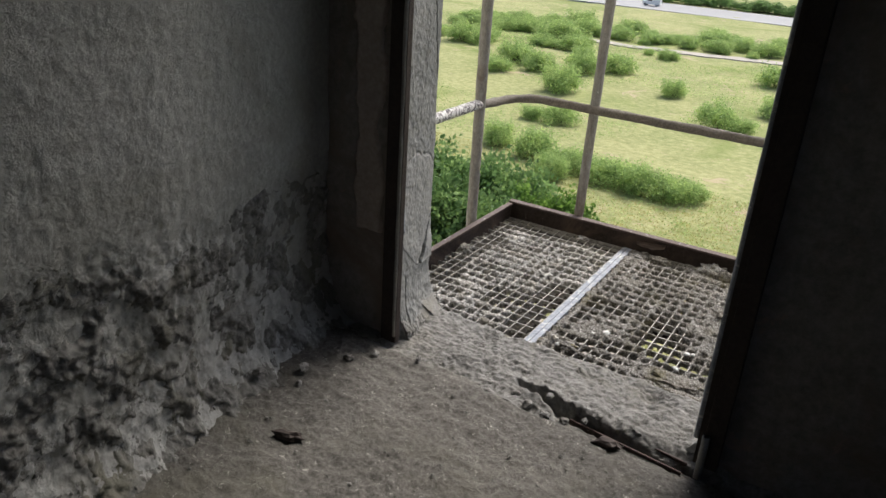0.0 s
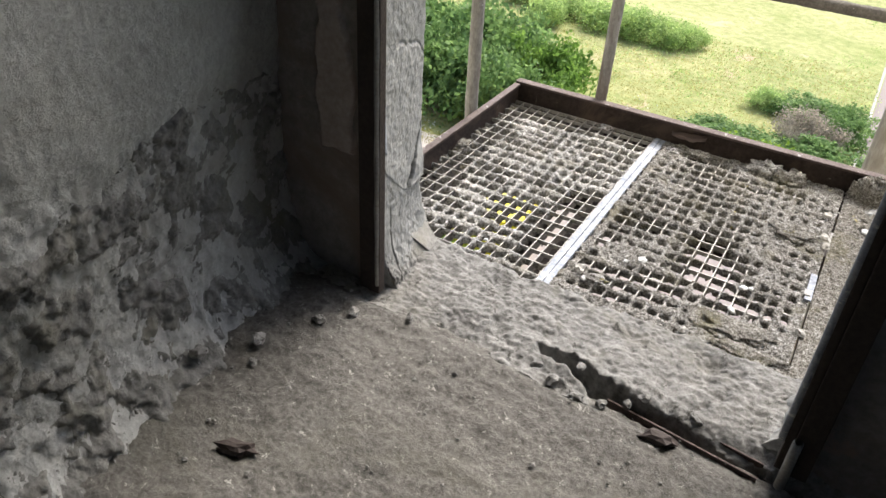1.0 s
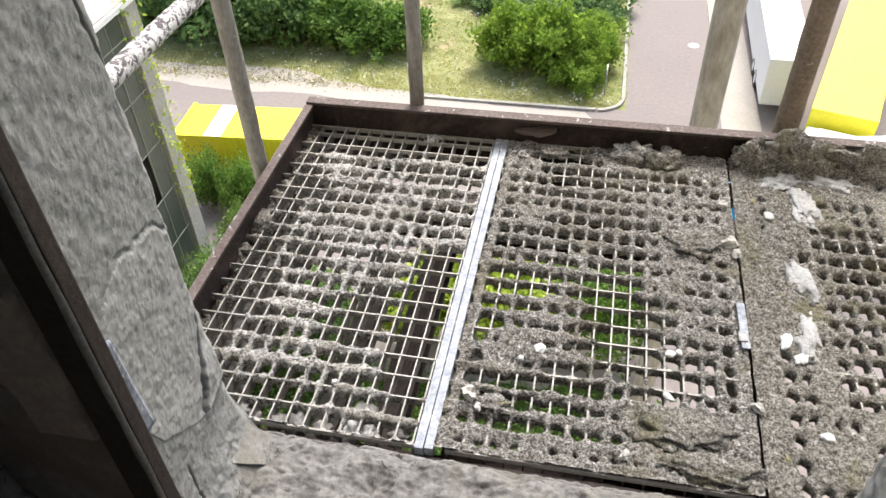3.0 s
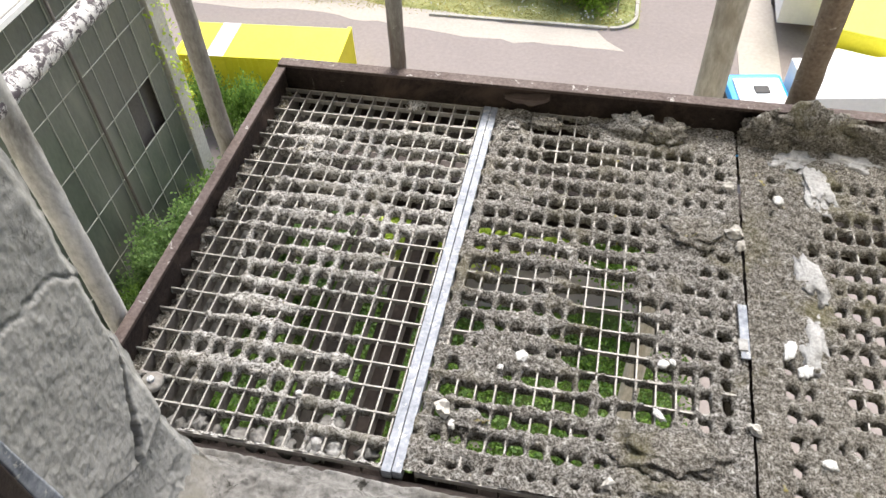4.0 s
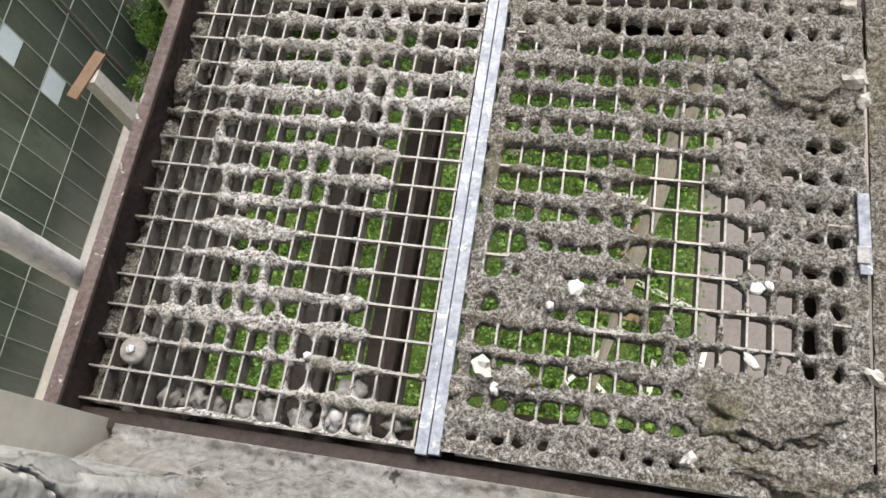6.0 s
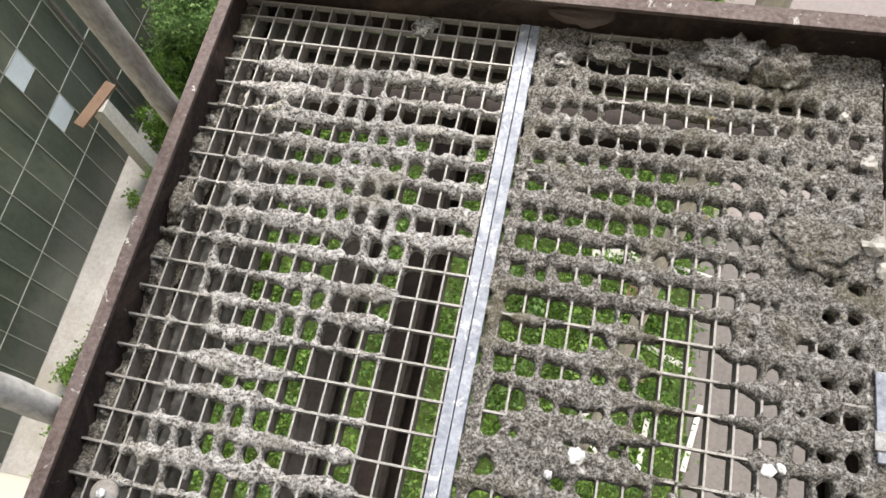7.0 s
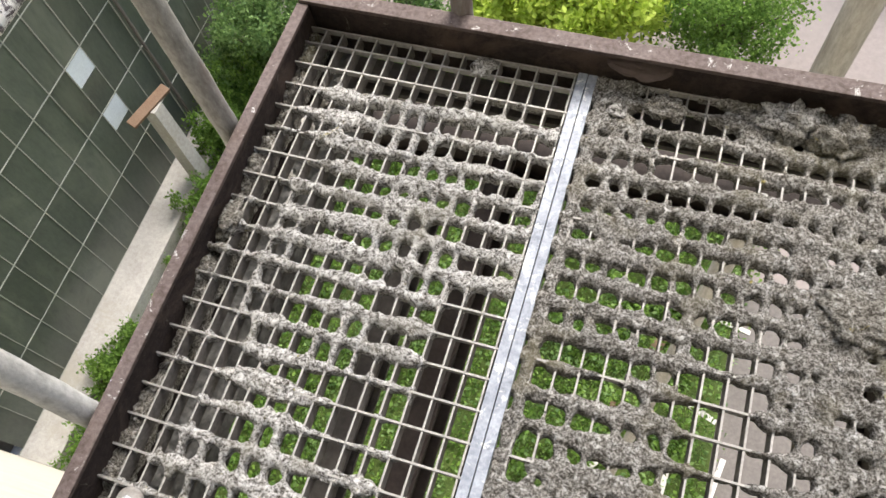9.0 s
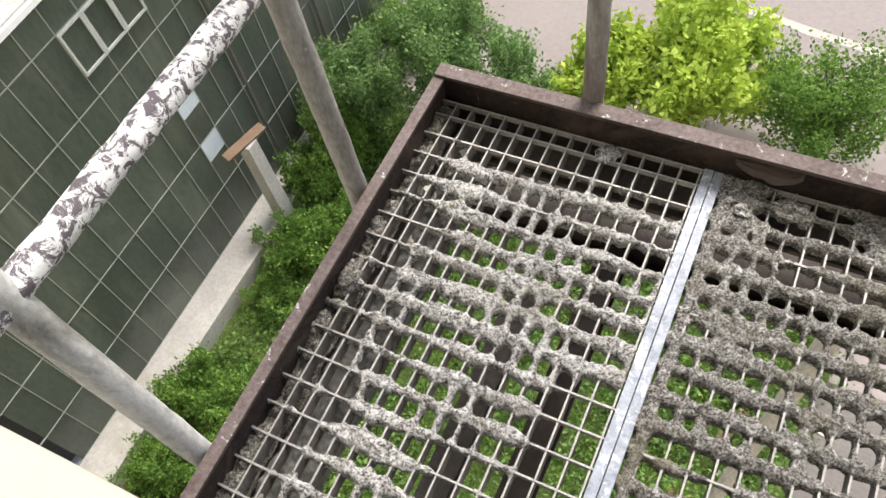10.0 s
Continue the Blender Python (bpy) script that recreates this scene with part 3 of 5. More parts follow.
def row_mesh(width):
    if width not in row_me:
        me = bpy.data.meshes.new("cross_bar")
        b2 = box(bmesh.new(), (0, -0.0016, -0.010), (width, 0.0016, 0.0015))
        b2.to_mesh(me)
        b2.free()
        me.materials.append(GALV)
        row_me[width] = me
    return row_me[width]


def crust(name, x0, x1, field, mat, parent, label, step=0.0031, seed=0):
    """Dirt grown round the bars: the region where field(x, y) > 0, with rounded top and sides."""
    nx, ny = int((x1 - x0) / step) + 1, int((-0.02 - NEAR) / step) + 1
    xs = np.linspace(x0, x1, nx)
    ys = np.linspace(NEAR, -0.02, ny)
    F = np.array([[field(x, y) for x in xs] for y in ys])
    verts, faces, ids, rim = [], [], {}, {}
    low = -0.016

    def height(x, y, d):
        return -0.002 + 0.007 * math.sqrt(min(1.0, max(0.0, d) / 0.010)) + 0.0035 * nz(x, y, seed, 45, 3) + 0.0035 * nz(x, y, seed + 3, 120, 3) + 0.004 * nz(x, y, seed, 11)

    def corner(j, i):
        k = (j, i)
        if k not in ids:
            ids[k] = len(verts)
            verts.append((xs[i], ys[j], height(xs[i], ys[j], F[j, i])))
        return ids[k]

    def cut(a, b):
        k = (a, b) if a < b else (b, a)
        if k not in rim:
            (j0, i0), (j1, i1) = k
            t = F[j0, i0] / (F[j0, i0] - F[j1, i1])
            x, y = xs[i0] + t * (xs[i1] - xs[i0]), ys[j0] + t * (ys[j1] - ys[j0])
            rim[k] = len(verts)
            verts.append((x, y, -0.005))
            verts.append((x, y, low))
        return rim[k]

    for j in range(ny - 1):
        for i in range(nx - 1):
            c = ((j, i), (j, i + 1), (j + 1, i + 1), (j + 1, i))
            s = [F[q] > 0 for q in c]
            if not any(s):
                continue
            poly, cuts = [], []
            for k in range(4):
                a, b = c[k], c[(k + 1) % 4]
                if s[k]:
                    poly.append(corner(*a))
                if s[k] != s[(k + 1) % 4]:
                    q = cut(a, b)
                    poly.append(q)
                    cuts.append((q, s[k]))
            if len(poly) >= 3:
                faces.append(tuple(poly))
            if len(cuts) == 2:
                (qa, sa), (qb, sb) = cuts
                if not sa:
                    qa, qb = qb, qa
                faces.append((qb, qa, qa + 1, qb + 1))
    ob = raw(name, verts, faces, mat, parent, label, smooth=True)
    return tagged(ob, kind="stuff")


def near_row(y):
    return min(abs(y - r) for r in ROWS_Y)


def smax(a, b, k=0.006):
    h = max(k - abs(a - b), 0.0) / k
    return max(a, b) + h * h * k * 0.25


def grating(x_first, count, width, label):
    th = thing("floor_grating", pose(x_first, 0, 0), label, "grating", "balcony gratings")
    for i in range(count):
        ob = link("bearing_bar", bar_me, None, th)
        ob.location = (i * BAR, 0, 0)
    for y in ROWS_Y:
        ob = link("cross_bar", row_mesh(width), None, th)
        ob.location = (0, y, 0)
    return th


def row_hash(y, k):
    j = min(range(len(ROWS_Y)), key=lambda q: abs(y - ROWS_Y[q]))
    return math.sin(j * 12.9 + k * 78.2) * 43758.5 % 1.0


def jag(x, y, k):
    return 0.004 * nz(x, y, k, 34, 3) + 0.002 * nz(x, y, k + 5, 95, 3)


def gauss(x, y, cx, cy, wx, wy):
    return math.exp(-(((x - cx) / wx) ** 2 + ((y - cy) / wy) ** 2))


def field_clean(x, y):
    bare = smooth01((x - 0.37) / 0.06) * smooth01((-0.45 - y) / 0.05) * smooth01((y + 0.87) / 0.05)
    bare = max(bare, 0.8 * gauss(x, y, 0.33, -0.68, 0.07, 0.09), 0.7 * gauss(x, y, 0.10, -0.93, 0.12, 0.05))
    cover = (0.25 + 0.75 * smooth01((x + 0.1 * nz(x, y, 31, 5, 2) - 0.03) / 0.10)) * smooth01((-0.085 - y) / 0.07) * (0.75 + 0.25 * smooth01((y + 0.90) / 0.25)) * (1 - 0.95 * bare)
    wr = -0.003 + 0.0135 * cover + 0.009 * nz(x, y, 0, 7, 4) * (0.3 + cover) + 0.005 * (row_hash(y, 1) - 0.5) * cover + jag(x, y, 4)
    wr += 0.010 * gauss(x, y, 0.02, -0.45, 0.03, 0.06)
    thick = smooth01((nz(x, y, 9, 8, 3) + 0.12) / 0.35)
    wb = -0.004 + 0.0095 * cover * thick + 0.6 * jag(x, y, 13)
    bx = abs(x - round(x / BAR) * BAR)
    return smax(wr - near_row(y), wb - bx, 0.014)


def field_old(x, y):
    right = smooth01((x - 0.22 + 0.1 * nz(x, y, 61, 5, 2)) / 0.18)
    bare = 0.9 * gauss(x, y, 0.30, -0.60, 0.08, 0.12) + 1.4 * gauss(x, y, 0.13, -0.05, 0.07, 0.05) + 0.9 * gauss(x, y, 0.10, -0.52, 0.11, 0.035)
    bare += 0.8 * gauss(x, y, 0.36, -0.74, 0.06, 0.05) + 0.6 * gauss(x, y, 0.10, -0.80, 0.09, 0.05) + 0.8 * gauss(x, y, 0.34, -0.05, 0.03, 0.03)
    low = gauss(x, y, 0.42, -0.88, 0.15, 0.06) + 0.9 * gauss(x, y, 0.10, -0.725, 0.10, 0.03) + gauss(x, y, 0.2, -0.958, 0.35, 0.03)
    low += gauss(x, y, 0.43, -0.36, 0.07, 0.07) + 0.7 * gauss(x, y, 0.40, -0.20, 0.08, 0.06) + 0.5 * gauss(x, y, 0.05, -0.25, 0.06, 0.04)
    top = gauss(x, y, 0.26, -0.05, 0.05, 0.04) + 0.8 * gauss(x, y, 0.03, -0.10, 0.03, 0.03) + gauss(x, y, 0.44, -0.06, 0.07, 0.04)
    blot = smooth01((nz(x, y, 47, 9, 4) - 0.24) / 0.12)
    wr = 0.0106 + 0.010 * nz(x + 3, y, 0, 7.5, 4) + 0.004 * (row_hash(y, 2) - 0.5) + 0.0015 * right - 0.008 * bare + 0.013 * low + 0.018 * top + 0.005 * blot + jag(x, y, 4)
    wb = 0.0012 + 0.008 * nz(x, y, 9, 9, 4) + 0.0035 * right - 0.007 * bare + 0.009 * low + 0.011 * top + 0.006 * blot + jag(x, y, 13)
    bx = abs(x - round(x / BAR) * BAR)
    seam = max(0.008 - abs(x - 0.515), 0.009 - abs(x + 0.008)) + jag(x, y, 17)
    return smax(smax(wr - near_row(y), wb - bx, 0.012), seam, 0.006)


def field_buried(x, y):
    hole = smooth01((x - 0.11 + 0.03 * nz(x, y, 70, 6, 2)) / 0.06) * smooth01((-0.19 - y) / 0.08) * smooth01((y + 0.80) / 0.06)
    few = smooth01((x - 0.02) / 0.03) * smooth01((nz(x, y, 77, 10, 2) - 0.12) / 0.1)
    hole = max(hole, 0.8 * few)
    wr = 0.027 - 0.0185 * hole + 0.005 * nz(x + 7, y, 0, 6, 3) + jag(x, y, 2)
    wb = 0.019 - 0.0150 * hole + 0.003 * nz(x, y, 19, 7, 3) + jag(x, y, 3)
    bx = abs(x - round(x / BAR) * BAR)
    seam = 0.009 - abs(x + 0.006) + jag(x, y, 17)
    return smax(smax(wr - near_row(y), wb - bx, 0.012), seam, 0.006)


P1 = grating(0.0, 16, 0.505, "galvanised steel grating, thin bars partly grown over with grey dirt")
crust("dirt_crust", 0.0, 0.502, field_clean, CRUST, P1, "pale grey lichen and dirt", seed=1)
P2 = grating(0.558, 16, 0.505, "galvanised steel grating heavily encrusted with grey-brown dirt and lichen")
crust("dirt_crust", -0.021, 0.5195, field_old, CRUST_MID, P2, "grey-brown lichen-spotted dirt", seed=2)
P3 = grating(1.095, 18, 0.60, "steel grating almost buried in mossy dirt and white droppings")
crust("dirt_crust", -0.0125, 0.60, field_buried, CRUST_OLD, P3, "mossy grey dirt", seed=3)

# bright joint between the first two gratings
js = thing("joint_strip", Matrix(), "bright zinc joint strip of two flats between the gratings", "strip")
box_part("flat", (0.5045, -0.97, -0.02), (0.5205, -0.02, 0.0055), STRIP, js, bevel=0.001)
box_part("flat", (0.5218, -0.968, -0.02), (0.5375, -0.02, 0.0045), STRIP, js, bevel=0.001)

# edge steel
edge = thing("platform_edge", Matrix(), "rusty steel edge angles round the balcony platform", "frame", kind="structure")
bm = bmesh.new()
box(bm, (-0.004, -0.006, -0.075), (2.2, 0.004, 0.064), 0.002)
part("front_web", bm, SHADED_RUST, edge, "rusty web of the front angle, coloured darker for shade under its flange")
bm = bmesh.new()
box(bm, (-0.004, -0.026, 0.0645), (2.2, 0.005, 0.072), 0.002)
part("front_flange", bm, RUST, edge)
box_part("worn_lip", (-0.004, -0.0255, 0.0722), (2.2, 0.0045, 0.0732), WORN, edge, "chipped pale paint on the rusty edge")
box_part("worn_lip", (-0.0055, -0.985, 0.0662), (0.0155, -0.0275, 0.0672), WORN, edge, "chipped pale paint on the rusty edge")
bm = bmesh.new()
box(bm, (-0.006, -0.99, -0.075), (0.002, -0.0065, 0.058), 0.002)
part("side_web", bm, SHADED_RUST, edge, "rusty web of the side angle, coloured darker for shade under its flange")
bm = bmesh.new()
box(bm, (-0.006, -0.99, 0.0585), (0.016, -0.027, 0.066), 0.002)
part("side_flange", bm, RUST, edge)
box_part("side_ledge", (0.0025, -0.988, -0.062), (0.032, -0.022, -0.05), DARK_STEEL, edge, "dark rusty ledge under the grating", 0.001)
bm = bmesh.new()
box(bm, (-0.01, -1.0, -0.09), (2.2, -0.972, -0.012), 0.002)
box(bm, (-0.01, -0.985, -0.09), (2.2, -0.93, -0.07), 0.002)
box(bm, (0.536, -0.985, -0.13), (2.2, -0.885, -0.095), 0.002)
part("wall_angle", bm, DARK_STEEL, edge)
# beams underneath
for lo, hi, mt, lb in (((0.355, -1.0, -0.36), (0.405, 0.0, -0.22), DARK_STEEL, "dark rusty steel beam under the grating"),
                       ((0.213, -1.0, -0.34), (0.270, -0.2, -0.27), BEAM_GREY, "grey weathered beam under the grating"),
                       ((-0.01, -1.0, -0.24), (0.055, 0.0, -0.10), RUST, "rusty steel edge beam under the grating"),
                       ((0.0, -0.058, -0.12), (2.2, -0.009, -0.076), BEAM_GREY, "grey weathered cross beam under the grating"),
                       ((0.0, -0.085, -0.32), (2.2, -0.01, -0.19), DARK_STEEL, "dark steel cross beam under the grating"),
                       ((1.10, -1.0, -0.36), (1.15, 0.0, -0.20), DARK_STEEL, "dark rusty steel beam under the grating")):
    bm = bmesh.new()
    along_x = hi[0] - lo[0] > 1
    box(bm, lo, (hi[0], hi[1], lo[2] + 0.012), 0.002)
    box(bm, (lo[0], lo[1], hi[2] - 0.012), hi, 0.002)
    if along_x:
        c = (lo[1] + hi[1]) / 2
        box(bm, (lo[0], c - 0.006, lo[2] + 0.01), (hi[0], c + 0.006, hi[2] - 0.01))
    else:
        c = (lo[0] + hi[0]) / 2
        box(bm, (c - 0.006, lo[1], lo[2] + 0.01), (c + 0.006, hi[1], hi[2] - 0.01))
    tagged(part("support_beam", bm, mt), lb, "beam", "balcony beams")

# railing
rail = thing("balcony_railing", Matrix(), "tubular steel balcony railing, paint flaking off in white and grey", "railing")


def post(p, top, r, mat, label, seed):
    v, f = tube(line_points(p, top, 40), r, 18, 0.0018, seed)
    return raw("post", v, f, mat, rail, label, True)


post((-0.032, -0.291, -0.05), (-0.032, -0.305, 1.05), 0.020, POST_GREY, "grey flaking post", 1)
post((-0.032, -0.795, -0.05), (-0.032, -0.780, 1.05), 0.020, POST_PALE, "chalky white-grey post", 2)
post((0.288, 0.018, -0.05), (0.296, 0.018, 1.05), 0.0185, POST_GREY, "grey flaking post", 3)
post((1.225, 0.10, -0.05), (1.232, 0.10, 1.05), 0.029, POST_RUST, "thick rust-brown post", 5)
post((1.95, 0.02, -0.05), (1.95, 0.02, 1.05), 0.020, POST_GREY, "grey flaking post", 6)


pole = thing("standing_pole", pose(1.13, 1.11, -20.0), "tall thick weathered grey pole standing clear of the balcony", "pole")
v, f = tube(line_points((0, 0, -0.1), (0.07, 0, 24.0), 60), 0.056, 20, 0.004, 4)
raw("shaft", v, f, POLE_GREY, pole, "", True)
v, f = tube(line_points((0.052, 0, 18.62), (0.052, 0, 18.68), 3), 0.060, 20, 0.001, 9)
raw("band", v, f, POST_RUST, pole, "rusty band", True)


def rail_path(z):
    a = line_points((-0.032, -0.985, z + 0.018), (-0.032, -0.30, z + 0.016), 40)
    b = line_points((-0.032, -0.30, z + 0.012), (-0.032, -0.15, z), 9)
    for i in range(1, 12):
        q = math.pi / 2 * i / 12
        b.append(Vector((-0.032 + 0.13 * (1 - math.cos(q)), -0.15 + 0.155 * math.sin(q), z)))
    return a, b + line_points((0.10, 0.006, z), (2.2, 0.006, z - 0.01), 110)


for z, r in ((0.505, 0.0185), (1.05, 0.019)):
    a, b = rail_path(z)
    v, f = tube(a, r, 16, 0.0018, 7)
    raw("side_rail", v, f, POST_WHITE, rail, "white rail with dark flaking spots", True)
    v, f = tube(b, r * 0.9, 16, 0.004, 8)
    raw("front_rail", v, f, RAIL_OLD, rail, "grey-brown encrusted rail", True)

# ---- outside: ground, yard and roads ----
G = -20.0


def ground_pt(x, y):
    far = smooth01((y - 40) / 60)
    return (x, y, G - 0.03 + 0.25 * far * nz(x, y, 0, 0.03, 3))


gx = [-3000, -1200, -500, -250] + lin(-140, 140, 57) + [250, 500, 1200, 3000]
gy = [-600, -200, -60] + lin(-20, 260, 57) + [400, 700, 1400, 4000]
tagged(relief("ground", gx, gy, ground_pt, (0, 0, -2), GRASS), "dry yellow-green meadow ground reaching to the horizon", "ground", kind="structure")
tagged(box_part("yard", (-60, 9.5, G - 0.3), (60, 33.2, G), ASPHALT), "pinkish worn asphalt yard and road below the building", "road", kind="structure")
tagged(box_part("yard", (4.1, -1.0, G - 0.3), (60, 9.5, G), DIM_ASPHALT), "asphalt yard beside the building, coloured darker for a lower exposure", "road", kind="structure")
tagged(box_part("road", (2.4, 33.2, G - 0.3), (30, 120, G), ASPHALT), "pinkish asphalt side road along the meadow", "road", kind="structure")
tagged(box_part("pavement", (7.0, 27.0, G + 0.001), (8.85, 90, G + 0.05), PALE_ROAD), "pale paved strip beside the side road", "pavement", kind="structure")
tagged(box_part("verge", (-13.5, -1.0, G - 0.25), (4.1, 9.5, G - 0.004), GREEN), "weedy green ground at the foot of the wall", "ground", kind="structure")


def ragged(name, pts, mat, label, cat, z=0.006, amp=0.5):
    """A thin sheet with an uneven outline."""
    bm = bmesh.new()
    out = []
    n = len(pts)
    for i in range(n):
        a, b = Vector((*pts[i], 0)), Vector((*pts[(i + 1) % n], 0))
        steps = max(2, int((b - a).length / 0.8))
        for k in range(steps):
            p = a.lerp(b, k / steps)
            out.append(bm.verts.new((p.x + amp * nz(p.x, p.y, 1, 0.35), p.y + amp * nz(p.x, p.y, 5, 0.35), G + z)))
    fc = bm.faces.new(out)
    r = bmesh.ops.extrude_face_region(bm, geom=[fc])
    for v in r["geom"]:
        if isinstance(v, bmesh.types.BMVert):
            v.co.z -= 0.3
    bmesh.ops.recalc_face_normals(bm, faces=bm.faces)
    return tagged(part(name, bm, mat), label, cat, kind="structure")


ragged("road_edge", [(-30, 34.6), (-17, 34.9), (-9.8, 33.6), (-3.4, 32.8), (0.5, 32.6), (1.8, 31.2), (-4, 31.0), (-12, 32.2), (-30, 32.6)], PALE_ROAD, "pale dusty edge of the road along the meadow", "road edge")
ragged("verge", [(-13.5, 9.4), (-13.5, 15.0), (-9, 14.6), (-3, 15.2), (2.5, 15.4), (4.5, 12), (4.2, 9.4)], GREEN, "weedy green strip with bushes below the building", "ground", amp=0.8)
ragged("road_line", [(-9, 25.0), (-1.5, 23.3), (4.2, 22.1), (9.0, 21.2), (9.0, 20.7), (4.2, 21.6), (-1.5, 22.8), (-9, 24.5)], PALE_ROAD, "pale worn stripe across the asphalt yard", "marking", z=0.008, amp=0.25)
kerb = thing("kerb", Matrix(), "pale concrete kerb along the side road and its corner", "kerb", kind="structure")
for y in lin(34.4, 78.4, 45)[:-1]:
    box_part("kerb_stone", (2.15, y, G - 0.2), (2.33, y + 0.98, G + 0.12), PIER, kerb, bevel=0.02)
for k in range(10):
    a0 = math.pi / 2 * k / 10
    p = Vector((0.9 + 1.34 * math.cos(-a0), 34.3 - 1.34 * math.sin(a0), G))
    box_part("kerb_stone", (-0.09, -0.11, -0.2), (0.09, 0.11, 0.12), PIER, kerb, bevel=0.02, m=pose(p.x, p.y, p.z, 0, 0, -math.degrees(a0)))
for x in lin(-8.1, 0.9, 10)[:-1]:
    box_part("kerb_stone", (x, 32.87, G - 0.2), (x + 0.98, 33.05, G + 0.12), PIER, kerb, bevel=0.02)
ragged("path", [(-60, 138), (-44, 137), (-30, 139), (-14, 143), (6, 140), (6, 143), (-14, 147), (-30, 142.5), (-44, 140), (-60, 141)], PALE_ROAD, "pale trodden path across the meadow", "path", z=0.16, amp=0.8)
tagged(box_part("far_road", (-220, 205, G - 0.3), (200, 226, G + 0.2), surface("grey_road", ((0.3, 0.3, 0.3), (0.36, 0.36, 0.36)), ((0.28, 0.28, 0.28), (0.38, 0.38, 0.38)), scale=0.05, fine_scale=2)),
       "grey main road beyond the meadow", "road", kind="structure")
mh = thing("manhole_cover", pose(5.98, 40.7, G), "pale round manhole cover set in the asphalt", "manhole")
bm = bmesh.new()
bmesh.ops.create_cone(bm, cap_ends=True, segments=24, radius1=0.36, radius2=0.34, depth=0.03)
part("rim", bm, PALE_ROAD, mh)
bm = bmesh.new()
bmesh.ops.create_cone(bm, cap_ends=True, segments=24, radius1=0.28, radius2=0.28, depth=0.05)
part("lid", bm, WHITE, mh)

# ---- leaves, bushes and trees ----


def leaf_mesh(name, centres, spread, per, size, mat, rng, up=0.25, long=1.6):
    """Many small folded leaves scattered round centres; one mesh."""
    c = np.repeat(np.array(centres, float), per, axis=0)
    n = len(c)
    p = c + rng.normal(size=(n, 3)) * np.array(spread)
    d = rng.normal(size=(n, 3))
    d /= np.linalg.norm(d, axis=1)[:, None]
    q = rng.normal(size=(n, 3))
    q[:, 2] += up
    q -= d * (q * d).sum(1)[:, None]
    q /= np.linalg.norm(q, axis=1)[:, None] + 1e-9
    s = size * rng.uniform(0.6, 1.35, n)[:, None]
    v = np.stack([p - d * s * long / 2, p + q * s * 0.5, p + d * s * long / 2, p - q * s * 0.5], 1).reshape(-1, 3)
    i = np.arange(n)[:, None] * 4
    me = bpy.data.meshes.new(name)
    me.from_pydata(v.tolist(), [], (i + np.arange(4)).tolist())
    me.materials.append(mat)
    return me


def clump_centres(rng, n, rx, rz, lump=0.35, hollow=0.35):
    a = rng.normal(size=(n, 3))
    a /= np.linalg.norm(a, axis=1)[:, None]
    a[:, 2] = np.abs(a[:, 2]) * 1.1 - 0.15
    r = rng.uniform(hollow, 1.0, n) ** 0.6
    r = r * rng.uniform(0.75, 1.15, n) * (1 + lump * np.sin(3.1 * a[:, 0] * 2 + rng.uniform(0, 6)) * np.cos(2.3 * a[:, 1] * 2 + rng.uniform(0, 6)))
    return a * r[:, None] * np.array([rx, rx, rz]) + np.array([0, 0, rz * 0.45])


def tree(p, height, radius, mat, label, seed, leaf=0.13, clumps=110, per=70, lean=(0, 0), cat="tree", name="tree"):
    rng = np.random.default_rng(seed)
    th = thing(name, pose(*p), label, cat)
    base = height * 0.12
    vs, fs = [], []

    def limb(a, b, r0, r1, n=7):
        pts = [Vector(a).lerp(Vector(b), i / (n - 1)) + Vector(rng.normal(size=3) * 0.03 * height * 0.3 * math.sin(math.pi * i / (n - 1))) for i in range(n)]
        v, f = tube(pts, [r0 + (r1 - r0) * i / (n - 1) for i in range(n)], 8)
        o = len(vs)
        vs.extend(v)
        fs.extend([tuple(i + o for i in q) for q in f])

    limb((0, 0, -0.3), (lean[0] * 0.5, lean[1] * 0.5, height * 0.6), height * 0.022, height * 0.012)
    # upright leafy shoots of uneven length from the middle of the crown
    shoots = max(10, clumps // 7)
    cs = []
    for k in range(shoots):
        a = 2.4 * k + rng.uniform(-0.4, 0.4)
        out = radius * math.sqrt((k + 0.5) / shoots) * rng.uniform(0.75, 1.15)
        tip = np.array([out * math.cos(a), out * math.sin(a), (height - base) * (1.0 - 0.5 * (out / radius) ** 2) * rng.uniform(0.75, 1.12)])
        foot = np.array([tip[0] * 0.35, tip[1] * 0.35, (height - base) * 0.15])
        for q in np.linspace(0.15, 1.0, max(4, clumps // shoots)):
            cs.append(foot + (tip - foot) * q + rng.normal(size=3) * radius * 0.13 * (1.15 - q))
    cs = np.array(cs)
    clumps = len(cs)
    cs[:, 2] += base
    cs[:, 0] += lean[0] * cs[:, 2] / height
    cs[:, 1] += lean[1] * cs[:, 2] / height
    for k in range(0, clumps, 6):
        z0 = height * rng.uniform(0.2, 0.55)
        limb((lean[0] * 0.5 * z0 / height, lean[1] * 0.5 * z0 / height, z0), cs[k], height * 0.009, height * 0.003, 5)
    raw("trunk", vs, fs, BARK, th, "", True)
    link("crown", leaf_mesh("crown", cs, (radius * 0.095, radius * 0.095, radius * 0.11), per, leaf, mat, rng), mat, th)
    return th


def bush_mesh(seed, rx, rz, mat, leaf, clumps=50, per=30, spread=0.13):
    rng = np.random.default_rng(seed)
    return leaf_mesh("foliage", clump_centres(rng, clumps, rx, rz, 0.45), (rx * spread,) * 3, per, leaf, mat, rng)


